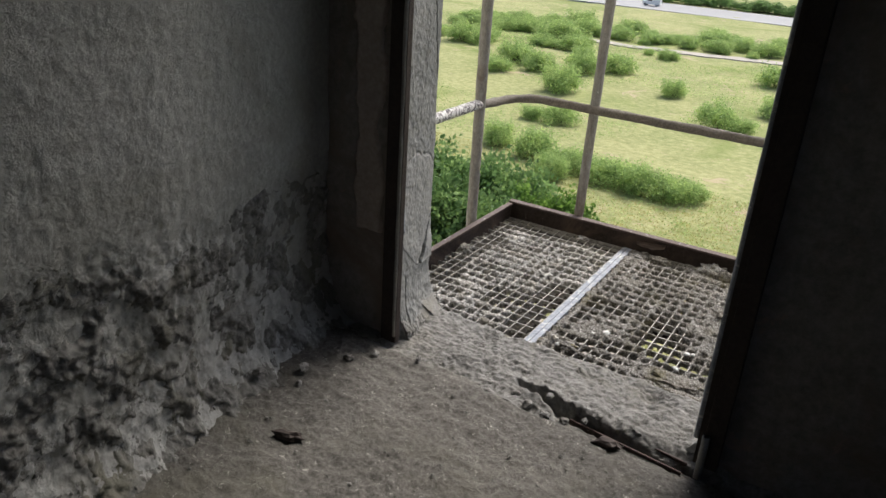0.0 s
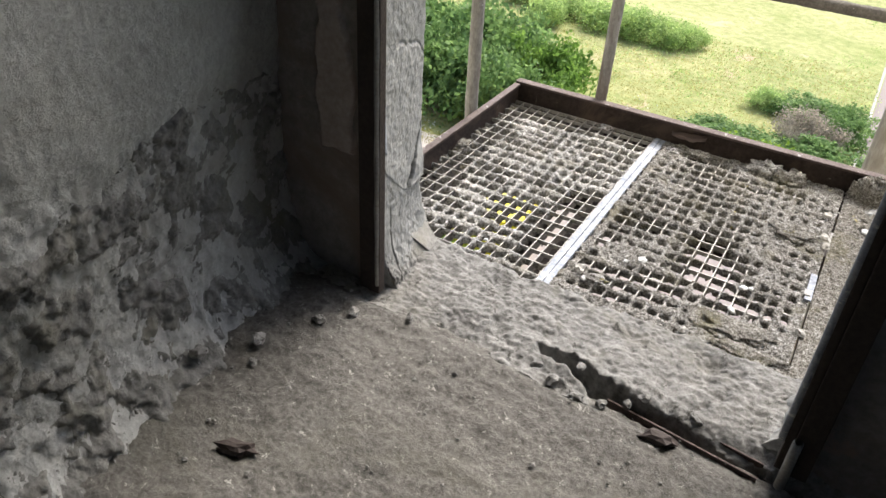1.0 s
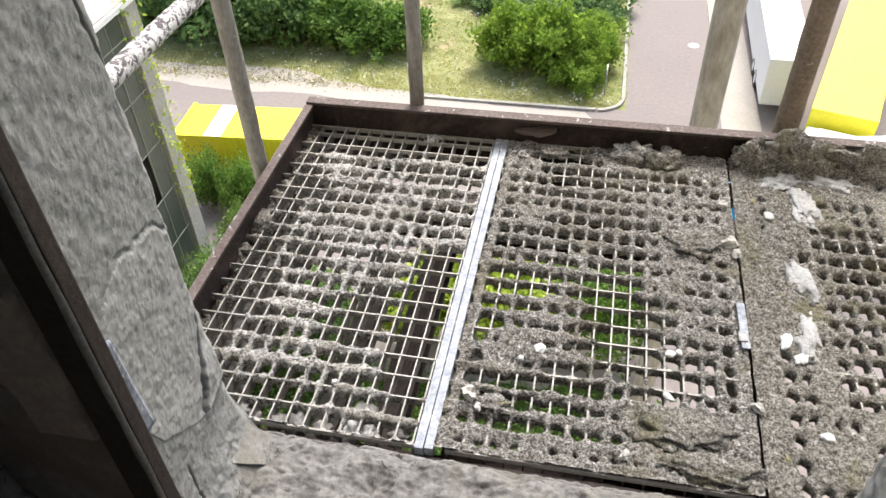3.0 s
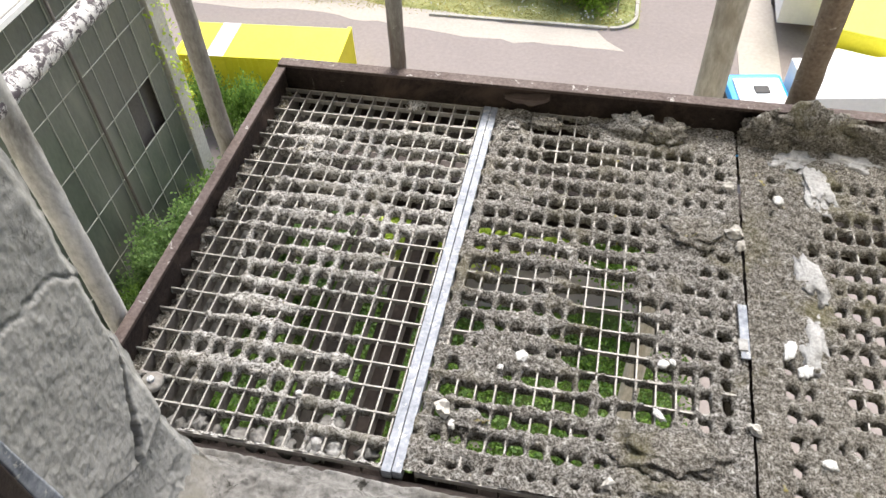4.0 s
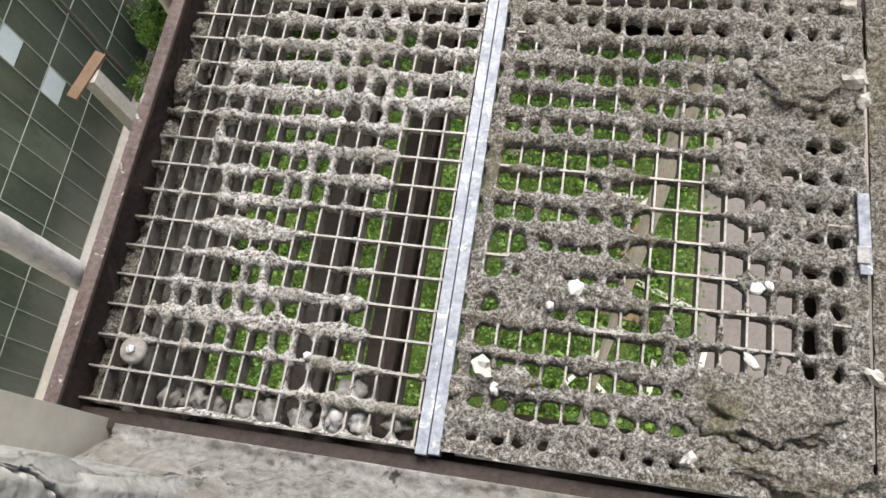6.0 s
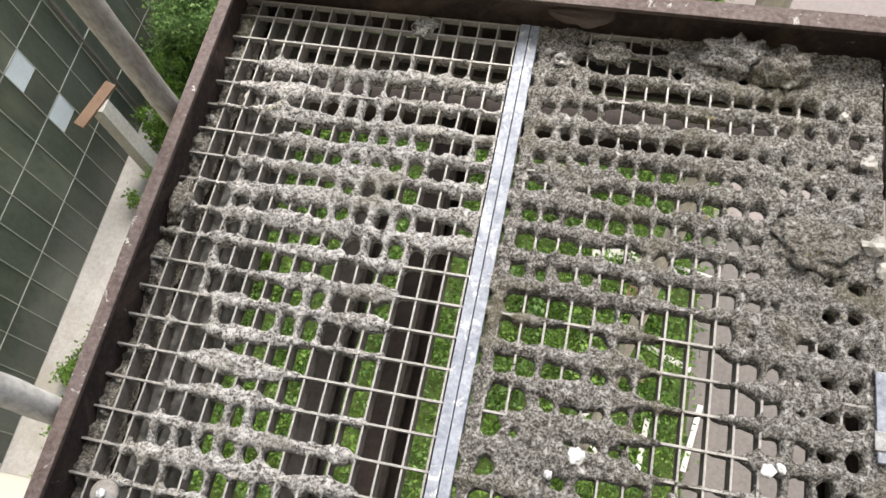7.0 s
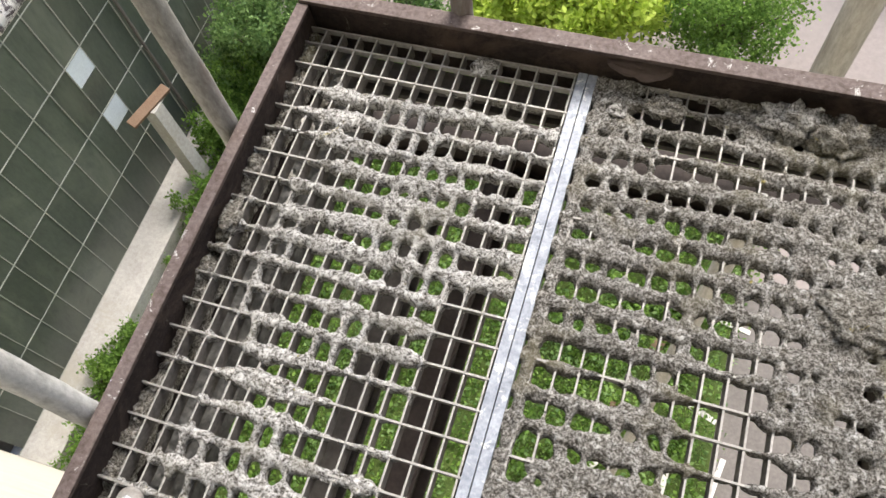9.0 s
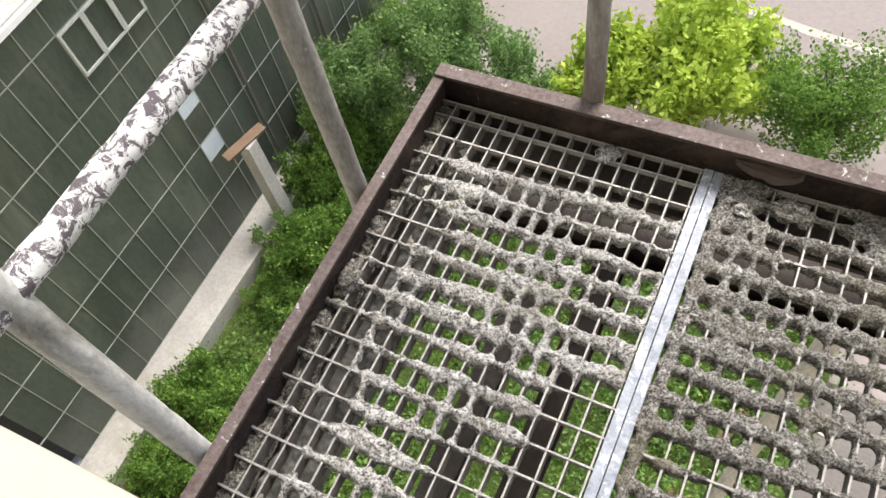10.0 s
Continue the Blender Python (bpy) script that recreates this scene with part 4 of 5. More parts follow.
def stem_mesh(seed, rx, rz):
    rng = np.random.default_rng(seed)
    vs, fs = [], []
    for k in range(7):
        t = Vector((rng.uniform(-0.6, 0.6) * rx, rng.uniform(-0.6, 0.6) * rx, rz * rng.uniform(0.6, 1.1)))
        v, f = tube([Vector((0, 0, -0.2)), t * 0.5 + Vector((0, 0, 0.1 * rz)), t], [0.03 * rx, 0.02 * rx, 0.008 * rx], 6)
        o = len(vs)
        vs += v
        fs += [tuple(i + o for i in q) for q in f]
    me = bpy.data.meshes.new("branchwork")
    me.from_pydata([tuple(v) for v in vs], [], fs)
    me.materials.append(BARK)
    return me


def bush(name, p, leaves, stems, label, scale=(1, 1, 1), turn=0.0, group="", cat="bush"):
    th = thing(name, pose(*p, 0, 0, turn) @ Matrix.Diagonal((*scale, 1)), label, cat, group)
    link("branchwork", stems, None, th)
    link("foliage", leaves, None, th)
    return th


RNG = random.Random(5)
field_kinds = [bush_mesh(40 + k, 1.0, 0.75, LEAF_HAZED, 0.06, 70, 80, 0.17) for k in range(4)]
dark_kinds = [bush_mesh(50 + k, 1.0, 0.9, LEAF_DARK, 0.075, 90, 70) for k in range(3)]
green_kinds = [bush_mesh(60 + k, 1.0, 0.9, LEAF, 0.07, 90, 70) for k in range(3)]
bright_kinds = [bush_mesh(65 + k, 1.0, 0.9, LEAF_BRIGHT, 0.07, 90, 70) for k in range(2)]
fine_kinds = [bush_mesh(70 + k, 1.0, 0.8, LEAF, 0.05, 90, 70, 0.12) for k in range(2)]
mound_kinds = [bush_mesh(75 + k, 1.0, 0.95, LEAF, 0.055, 170, 60, 0.09) for k in range(2)]
stems = [stem_mesh(80 + k, 1.0, 0.9) for k in range(3)]
# loose bushes over the meadow: x, y, radius
spots = [(-37.8, 93.1, 2.9), (-40.2, 106.9, 2.6), (-36.5, 111.3, 2.6), (-55.1, 131.7, 4.2), (-25.1, 101.1, 1.8), (-16.3, 87.7, 2.5), (-13.6, 88.1, 1.6), (-15.6, 120.2, 2.8), (-11.6, 99.0, 2.6),
         (-30.8, 76.7, 2.0), (-34.0, 76.3, 1.4), (-27.7, 63.2, 2.2), (-23.7, 57.9, 1.8), (-23.1, 61.6, 2.1), (-19.5, 60.7, 2.3), (-16.0, 59.8, 2.0), (-13.3, 59.5, 1.9), (-11.9, 60.7, 1.4), (-29.8, 52.3, 1.9),
         (-25.6, 44.7, 2.0), (-32.1, 64.2, 1.8), (-51.3, 107.0, 3.2), (-50.2, 98.4, 2.2), (-67.4, 118.0, 3.2), (-59.7, 154.0, 3.6), (-42.5, 145.4, 1.9), (-23.7, 144.7, 1.1), (-4.2, 51.7, 1.3), (-46.0, 103.0, 2.4)]
for k, (x, y, r) in enumerate(spots):
    bush("shrub", (x, y, G), field_kinds[k % 4], stems[k % 3], "green shrub standing in the dry meadow", (r, r, r * RNG.uniform(0.75, 1.0)), RNG.uniform(0, 360), "meadow shrubs")
for k in range(46):
    x = RNG.uniform(-80, 0)
    y = 150 + (x + 40) * 0.22 + RNG.uniform(-6, 9)
    r = RNG.uniform(1.5, 2.8)
    bush("shrub", (x, y, G), field_kinds[k % 4], stems[k % 3], "green shrub in a belt across the meadow", (r * 1.3, r, r * 0.8), RNG.uniform(0, 360), "meadow belt shrubs")
for k in range(22):
    x = RNG.uniform(-75, -34)
    y = RNG.uniform(112, 150)
    r = RNG.uniform(1.0, 2.6)
    bush("shrub", (x, y, G), field_kinds[k % 4], stems[k % 3], "green shrub standing in the dry meadow", (r * 1.2, r, r * 0.8), RNG.uniform(0, 360), "meadow shrubs")
for k in range(34):
    x = -120 + k * 7 + RNG.uniform(-2, 2)
    r = RNG.uniform(3.5, 5)
    bush("hedge", (x, 234 + RNG.uniform(-1, 1), G), dark_kinds[k % 3], stems[k % 3], "dark hedge along the far side of the main road", (r * 1.2, r * 0.8, r * 0.5), RNG.uniform(0, 360), "roadside hedge")
# tall dark shrubs across the road
for k, (x, y, r, h) in enumerate([(-24, 40, 3.4, 4.2), (-20.5, 39.2, 3.0, 3.8), (-17.5, 39.0, 2.6, 3.4), (-15.0, 39.4, 2.4, 2.6), (-12.8, 38.6, 2.2, 2.4), (-10.8, 38.8, 2.0, 2.0), (-27, 44, 3.8, 4.6), (-22, 44.5, 3.6, 4.6), (-17, 44, 2.8, 3.6), (-29, 40, 3, 4)]):
    kinds = dark_kinds if k in (0, 1, 2, 6, 7, 9) else green_kinds
    bush("shrub", (x, y, G), kinds[k % 3], stems[k % 3], "tall dark green shrub beside the road" if kinds is dark_kinds else "mid-green shrub beside the road", (r, r, h * 0.85), RNG.uniform(0, 360), "roadside shrubs")
for k, (x, y, r, h) in enumerate([(-4.0, 37.6, 1.9, 2.6), (-1.6, 37.3, 2.0, 2.8), (0.4, 37.6, 1.5, 2.0), (-0.2, 35.6, 1.5, 1.4), (-2.6, 39.4, 1.8, 2.0), (0.5, 40.2, 1.6, 1.4)]):
    bush("shrub", (x, y, G), bright_kinds[k % 2], stems[k % 3], "bright green shrub at the corner of the side road", (r, r, h * 0.9), RNG.uniform(0, 360), "corner shrubs")
for k, (x, y, r, h) in enumerate([(-3.0, 43.5, 2.6, 1.0), (0.0, 44.5, 2.2, 1.2), (1.0, 48.5, 1.6, 1.4), (-6, 45, 2, 0.7), (0.8, 51, 1.6, 1.2), (-2.0, 52, 2.2, 0.8)]):
    bush("shrub", (x, y, G), dark_kinds[k % 3], stems[k % 3], "low dark green shrub near the side road", (r, r, h), RNG.uniform(0, 360), "low shrubs")
dead = [bush_mesh(91, 1.0, 0.8, TWIG, 0.05, 60, 60, 0.14)]
for x, y, r in ((-1.2, 47.4, 1.7), (0.4, 46.6, 1.4), (-1.6, 45.6, 1.2)):
    bush("dry_shrub", (x, y, G), dead[0], stems[0], "bare grey-brown dead shrub", (r, r, r * 1.1), RNG.uniform(0, 360), "dead shrubs")
# grass tufts on the nearer meadow
rng = np.random.default_rng(11)
cx, cy = rng.uniform(-40, 2.0, 14000), 33.4 + 30 * rng.uniform(0, 1, 14000) ** 1.5
pts = np.stack([cx, cy, np.full(14000, G + 0.05)], 1)
tagged(link("grass_tufts", leaf_mesh("grass_tufts", pts, (0.25, 0.25, 0.05), 5, 0.035, BLADE, rng, up=2.0, long=5.0), BLADE), "dry straw-coloured grass tufts over the meadow", "grass", kind="stuff")
pts = np.stack([rng.uniform(-40, 2, 500), 33.4 + 14 * rng.uniform(0, 1, 500) ** 2, np.full(500, G + 0.35)], 1)
tagged(link("wild_flowers", leaf_mesh("wild_flowers", pts, (0.2, 0.2, 0.06), 3, 0.07, WHITE_DROP, rng), WHITE_DROP), "small white wild flowers along the meadow edge", "flowers", kind="stuff")
cx, cy = rng.uniform(-95, 2.0, 5200), 46 + 110 * rng.uniform(0, 1, 5200)
near = np.array([noise.noise(Vector((a * 0.06, b * 0.06, 4.0))) for a, b in zip(cx, cy)]) > 0.02
pts = np.stack([cx, cy, np.full(5200, G + 0.2)], 1)[near]
tagged(link("meadow_weeds", leaf_mesh("meadow_weeds", pts, (0.7, 0.7, 0.2), 24, 0.09, LEAF_HAZED, rng, up=1.0), LEAF_HAZED), "patches of taller green weeds in the meadow", "weeds", kind="stuff")
# undergrowth at the foot of the wall, seen through the grating
rng = np.random.default_rng(12)
ux, uy = rng.uniform(-12.1, 4.6, 2600), rng.uniform(-0.4, 14.5, 2600)
keep = ~((ux > 3.9) & (uy < 9.2))
pts = np.stack([ux, uy, G + 0.1 + np.where(ux < -9.5, 0.12, 0.9) * rng.uniform(0, 1, 2600) ** 2], 1)[keep]
half = len(pts) // 2
tagged(link("undergrowth", leaf_mesh("undergrowth", pts[:half], (0.28, 0.28, 0.16), 34, 0.09, LEAF, rng, up=1.0), LEAF), "dense green weeds at the foot of the building", "weeds", kind="stuff")
tagged(link("undergrowth", leaf_mesh("undergrowth", pts[half:], (0.28, 0.28, 0.2), 22, 0.09, LEAF_DARK, rng, up=1.0), LEAF_DARK), "dark green weeds at the foot of the building", "weeds", kind="stuff")
# trees below the platform
tree((-1.9, 17.4, G), 5.0, 2.7, LEAF_LIME, "young lime-green tree beside the yard", 21, 0.15, 170, 80)
tree((-4.6, 16.4, G), 3.4, 1.7, LEAF_LIME, "young lime-green tree beside the yard", 22, 0.14, 100, 80)
tree((2.2, 16.8, G), 4.4, 2.4, LEAF, "small mid-green tree beside the yard", 23, 0.08, 130, 120)
tree((-9.6, 15.2, G), 5.0, 2.2, LEAF_DARK, "dense dark green tree beside the glazed wing", 24, 0.08, 150, 140)
tree((-11.8, 13.0, G), 4.4, 1.9, LEAF_DARK, "dense dark green tree beside the glazed wing", 25, 0.08, 130, 140)
tree((-7.2, 14.6, G), 4.0, 1.8, LEAF_DARK, "dense dark green tree beside the yard", 26, 0.08, 120, 130)
for k, (x, y, r, h) in enumerate([(-11.37, 7.7, 1.25, 1.5), (-11.75, 2.1, 1.2, 1.3), (-11.5, -0.1, 1.0, 1.2), (-12.26, 10.3, 1.15, 1.5), (-11.6, 6.2, 0.9, 0.7), (-12.2, 12.0, 1.2, 2.0), (-10.4, 9.2, 1.2, 1.0), (-9.6, 6.0, 1.4, 0.9), (-10.2, 1.0, 1.1, 0.9)]):
    bush("ivy_mound", (x, y, G), mound_kinds[k % 2], stems[k % 3], "rounded green mound of creepers at the plinth", (r, r, h), RNG.uniform(0, 360), "creeper mounds")

# ---- the glazed wing ----
WX, TOP, PLINTH = -13.8, -8.85, -19.28
wing = thing("factory_wing", Matrix(), "long factory wing with a grimy glazed wall and concrete plinth", "building", kind="structure")
box_part("plinth", (WX - 0.3, WALL_OUT, G - 0.2), (WX + 1.15, 18.4, PLINTH), PIER, wing, "pale stained concrete plinth", bevel=0.02)
box_part("wall", (-30.0, WALL_OUT, G - 0.2), (WX - 0.32, 19.1, TOP), BEAM_GREY, wing)
box_part("pier", (WX - 0.5, 18.42, G - 0.2), (WX + 0.12, 19.15, TOP), PIER, wing, "pale stained concrete corner pier", bevel=0.02)
box_part("roof", (-30.5, WALL_OUT, TOP + 0.004), (WX + 0.10, 19.6, TOP + 0.25), PIER, wing, "pale roof slab", bevel=0.03)
box_part("gutter", (WX + 0.105, WALL_OUT, TOP + 0.05), (WX + 0.2, 19.65, TOP + 0.2), WHITE, wing, "white gutter edge")
PW, PH = 0.79, 1.915
cols, rows_n = 24, 6
Y0 = 7.91 - PW * 11


def pane_mesh(height, mat):
    me = bpy.data.meshes.new("pane")
    bm = box(bmesh.new(), (0, 0.012, 0.012), (0.012, PW - 0.012, height - 0.012))
    bm.to_mesh(me)
    bm.free()
    me.materials.append(mat)
    return me


def pane(c, z, me, label=""):
    ob = link("pane", me, None, wing, label)
    ob.location = (WX + RNG.uniform(-0.006, 0.006), Y0 + c * PW, z)
    ob.rotation_euler = (0, RNG.uniform(-0.006, 0.006), RNG.uniform(-0.008, 0.008))


full_pane, top_pane = pane_mesh(PH, GLASS), pane_mesh(TOP - PLINTH - 5 * PH, GLASS)
pale_pane, rest_pane = pane_mesh(0.82, GLASS_PALE), pane_mesh(PH - 0.82, GLASS)
gone = {(22, 2), (21, 2)}
for c in range(cols):
    for r in range(rows_n):
        y, z = Y0 + c * PW, PLINTH + r * PH
        if y < WALL_OUT or y + PW > 18.5 or (c, r) in gone:
            continue
        if (c, r) in ((11, 1), (11, 2)):
            pane(c, z, rest_pane)
            pane(c, z + PH - 0.82, pale_pane, "pale replaced pane")
        else:
            pane(c, z, full_pane if r < 5 else top_pane)
for c in range(1, cols + 1):
    y = Y0 + c * PW
    if WALL_OUT < y < 18.4:
        w = 0.024
        box_part("mullion", (WX - 0.02, y - w / 2, PLINTH), (WX + 0.035, y + w / 2, TOP), MULLION, wing)
for r in range(rows_n):
    z = PLINTH + r * PH
    w = 0.03
    box_part("glazing_bar", (WX - 0.018, WALL_OUT, z - w / 2), (WX + 0.03, 18.4, z + w / 2), MULLION, wing)
# pale opening sashes
for c in (9, 10, 11):
    bm = bmesh.new()
    sh, b = 1.27, 0.065
    for lo, hi in (((0, 0.005, 0), (0.05, PW - 0.005, b)), ((0, 0.005, sh - b), (0.05, PW - 0.005, sh)), ((0, 0.005, b), (0.05, b, sh - b)), ((0, PW - b, b), (0.05, PW - 0.005, sh - b))):
        box(bm, lo, hi)
    sash = part("sash", bm, SASH, wing, "pale opening sash")
    sash.location = (WX + 0.04, Y0 + c * PW, PLINTH + 5 * PH - 1.27)
for c in (14, 19):
    y = Y0 + c * PW + 0.1
    v, f = tube(line_points((WX + 0.12, y, G), (WX + 0.12, y, TOP), 6), 0.05, 10)
    raw("downpipe", v, f, BEAM_GREY, wing, "dark downpipe", True)
# concrete bracket with a timber cap standing at the plinth
st = thing("concrete_stub", Matrix(), "pale concrete stub post with a rusty plate on its top", "post")
v, f = tube([(-12.66, 8.6, G), (-12.75, 8.66, -18.2), (-12.85, 8.74, -15.9)], [0.34, 0.32, 0.3], 4)
raw("shaft", v, f, PIER, st)
box_part("cap", (-0.75, -0.15, -0.06), (0.75, 0.15, 0.06), TIMBER, st, "rusty brown plate", 0.01, pose(-12.9, 8.7, -15.84, 14, 0, 75))
# creeper on the pier
rng = np.random.default_rng(31)
pts = np.stack([rng.uniform(WX - 0.4, WX + 0.25, 60), rng.uniform(18.2, 19.3, 60), rng.uniform(-16, TOP, 60)], 1)
tagged(link("creeper", leaf_mesh("creeper", pts, (0.12, 0.12, 0.4), 14, 0.1, LEAF_LIME, rng), LEAF_LIME), "thin green creeper hanging over the pier", "creeper", kind="stuff")

# ---- vehicles and the yellow container ----


def wheel(parent, p, r=0.5, w=0.3):
    v, f = tube([(0, -w / 2, 0), (0, -w * 0.35, 0), (0, w * 0.35, 0), (0, w / 2, 0)], [r * 0.9, r, r, r * 0.9], 20)
    ob = raw("wheel", v, f, BLACK, parent, "black tyre", True)
    ob.location = p
    v, f = tube([(0, -w / 2 - 0.01, 0), (0, w / 2 + 0.01, 0)], r * 0.5, 16)
    raw("rim", v, f, WHITE, ob)


def truck(m, cab_mat, body_mat, length, label, stripe=None):
    th = thing("truck", m, label, "truck")
    bm = bmesh.new()
    box(bm, (0.0, -1.25, 0.9), (2.2, 1.25, 3.1), 0.18)
    part("cab", bm, cab_mat, th)
    box_part("roof_panel", (0.25, -0.8, 3.09), (2.0, 0.8, 3.2), WHITE, th, "white cab roof", 0.05)
    box_part("roof_hatch", (0.9, -0.2, 3.19), (1.45, 0.25, 3.24), BLACK, th, "dark roof hatch", 0.02)
    box_part("windscreen", (-0.03, -1.1, 1.9), (0.05, 1.1, 2.8), BLACK, th, "dark windscreen", 0.02)
    for s in (-1, 1):
        v, f = tube([(0.2, s * 1.2, 2.7), (-0.1, s * 1.55, 2.8), (-0.1, s * 1.55, 2.2)], 0.03, 8)
        mi = raw("mirror_arm", v, f, BLACK, th)
        box_part("mirror", (-0.18, s * 1.55 - 0.12, 2.1), (-0.06, s * 1.55 + 0.12, 2.6), BLACK, mi, bevel=0.02)
    bm = bmesh.new()
    box(bm, (2.45, -1.28, 1.1), (length, 1.28, 3.75), 0.04)
    part("box_body", bm, body_mat, th)
    box_part("chassis", (0.3, -0.5, 0.55), (length - 0.1, 0.5, 1.09), BLACK, th)
    for x in (1.0, length - 3.4, length - 2.2, length - 1.0):
        for s in (-1, 1):
            wheel(th, (x, s * 1.05, 0.5))
    return th


truck(pose(5.7, 24.2, G, 0, 0, 10), BLUE, WHITE, 13.0, "white box truck with a bright blue and white cab")
t2 = truck(pose(10.1, 25.6, G, 0, 0, 73), WHITE, YELLOW, 22.0, "long yellow box truck with a white cab")
tr3 = thing("white_trailer", pose(9.95, 42.0, G, 0, 0, 88.5), "long white trailer parked beside the paved strip", "trailer")
box_part("box_body", (-8.2, -1.0, 0.55), (9, 1.0, 3.0), WHITE, tr3, bevel=0.04)
box_part("chassis", (-6.5, -0.5, 0.35), (8.5, 0.5, 0.549), BLACK, tr3)
for x in (-5.5, -4.2, 6.5, 7.8):
    for s in (-1, 1):
        wheel(tr3, (x, s * 0.85, 0.5))
box_part("red_light", (8.98, -0.7, 1.3), (9.04, -0.5, 1.5), surface("red_lens", ((0.5, 0.02, 0.02), (0.6, 0.03, 0.03)), ((0.5, 0.02, 0.02), (0.6, 0.03, 0.03))), tr3, "red lamp")
yc = thing("yellow_container", pose(-14.0, 25.6, G, 0, 0, 4), "yellow steel container with a white stripe over its roof", "container")
bm = bmesh.new()
box(bm, (-3.4, -1.3, 0.1), (3.9, 1.3, 2.55), 0.03)
part("shell", bm, YELLOW, yc)
for k in range(23):
    x = -3.1 + k * 0.3
    for y in (-1.33, 1.303):
        box_part("rib", (x, y, 0.2), (x + 0.15, y + 0.027, 2.45), YELLOW, yc)
box_part("roof_stripe", (-2.0, -1.29, 2.55), (-1.2, 1.29, 2.565), WHITE, yc, "white stripe")
for x in (-3.4, 3.72):
    box_part("corner_frame", (x, -1.34, 0.05), (x + 0.18, 1.34, 2.6), YELLOW, yc)
sg = thing("street_sign", pose(1.27, 34.5, G), "small white street sign on a thin post", "sign")
v, f = tube([(0, 0, 0), (0, 0, 1.5)], 0.035, 10)
raw("post", v, f, GALV, sg)
box_part("plate", (-0.02, -0.3, 1.35), (0.02, 0.3, 1.65), WHITE, sg, bevel=0.005)
van = thing("van", pose(-64, 214, G + 0.2, 0, 0, 178), "white van driving along the main road", "van")
bm = bmesh.new()
box(bm, (-2.4, -0.95, 0.4), (1.4, 0.95, 2.1), 0.12)
box(bm, (1.2, -0.9, 0.4), (2.5, 0.9, 1.3), 0.12)
part("body", bm, WHITE, van)
box_part("side_window", (-0.2, -0.97, 1.3), (1.1, 0.97, 1.8), BLACK, van)
for x in (-1.5, 1.6):
    for s in (-1, 1):
        wheel(van, (x, s * 0.85, 0.33), 0.33, 0.2)
# scrap on the ground below the platform
for k, (x, y, l, w, a, mt, lb) in enumerate([(3.2, 5.6, 1.9, 0.16, -20, PALE_TIMBER, "whitish plank lying on the ground"), (2.1, 4.8, 1.6, 0.2, -8, TIMBER, "brown plank lying on the ground"),
                                             (1.5, 8.2, 0.9, 0.35, 5, PALE_TIMBER, "whitish plank lying on the ground"), (2.4, 8.2, 0.9, 0.35, -6, PALE_TIMBER, "whitish plank lying on the ground"),
                                             (2.3, 7.1, 1.3, 0.3, 70, TIMBER, "brown plank lying on the ground"), (4.2, 3.4, 1.8, 0.14, 80, PALE_TIMBER, "whitish plank lying on the ground"),
                                             (4.0, 8.1, 1.2, 0.14, -10, PALE_TIMBER, "whitish plank lying on the ground"), (1.2, 3.2, 1.5, 0.12, 50, PALE_TIMBER, "whitish plank lying on the ground"),
                                             (1.9, 2.6, 1.5, 0.12, -40, PALE_TIMBER, "whitish plank lying on the ground"), (3.0, 3.0, 1.4, 0.14, 85, PALE_TIMBER, "whitish plank lying on the ground")]):
    tagged(box_part("plank", (-l / 2, -w / 2, 0.0), (l / 2, w / 2, 0.06), mt, bevel=0.008, m=pose(x, y, G + 0.30 if x < 2.6 or k % 2 else G + 0.004, 0, 4 if k % 3 == 0 else 0, a)), lb, "plank", "scrap planks")

for k, (x, y, r, h) in enumerate([(-15.2, 22.6, 1.0, 2.2), (-13.4, 22.4, 1.1, 2.4), (-11.9, 22.2, 1.0, 1.8), (-12.6, 20.6, 1.2, 1.6), (-11.2, 19.2, 1.4, 1.7), (-12.6, 17.0, 1.2, 2.0)]):
    bush("shrub", (x, y, G), fine_kinds[k % 2], stems[k % 3], "wispy green shrub in front of the yellow container", (r, r, h), RNG.uniform(0, 360), "container shrubs")

# ---- small things on the platform and the sill ----
PALE_STAIN = surface("greyish_dropping", ((0.34, 0.335, 0.325), (0.55, 0.55, 0.54)), ((0.16, 0.155, 0.145), (0.62, 0.62, 0.61)), scale=30, fine_scale=150, bump=1.0, bump_dist=0.004)



def lump(name, p, size, mat, label, cat, seed, group="", sharp=False, rough=0.25):
    bm = bmesh.new()
    bmesh.ops.create_icosphere(bm, subdivisions=2 if sharp else 4 if size[0] > 0.025 else 3, radius=1.0)
    for v in bm.verts:
        d = v.co.normalized()
        v.co = d * (1 + rough * noise.fractal(d * 1.7 + Vector((seed, 0, 0)), 0.8, 2, 5) + 0.35 * rough * noise.fractal(d * 7 + Vector((0, seed, 0)), 0.9, 2, 3))
        v.co = Vector((v.co.x * size[0], v.co.y * size[1], max(-0.35, v.co.z) * size[2]))
    ob = part(name, bm, mat, smooth=not sharp)
    ob.location = p
    ob.rotation_euler = (0, 0, seed * 1.3)
    return tagged(ob, label, cat, group)


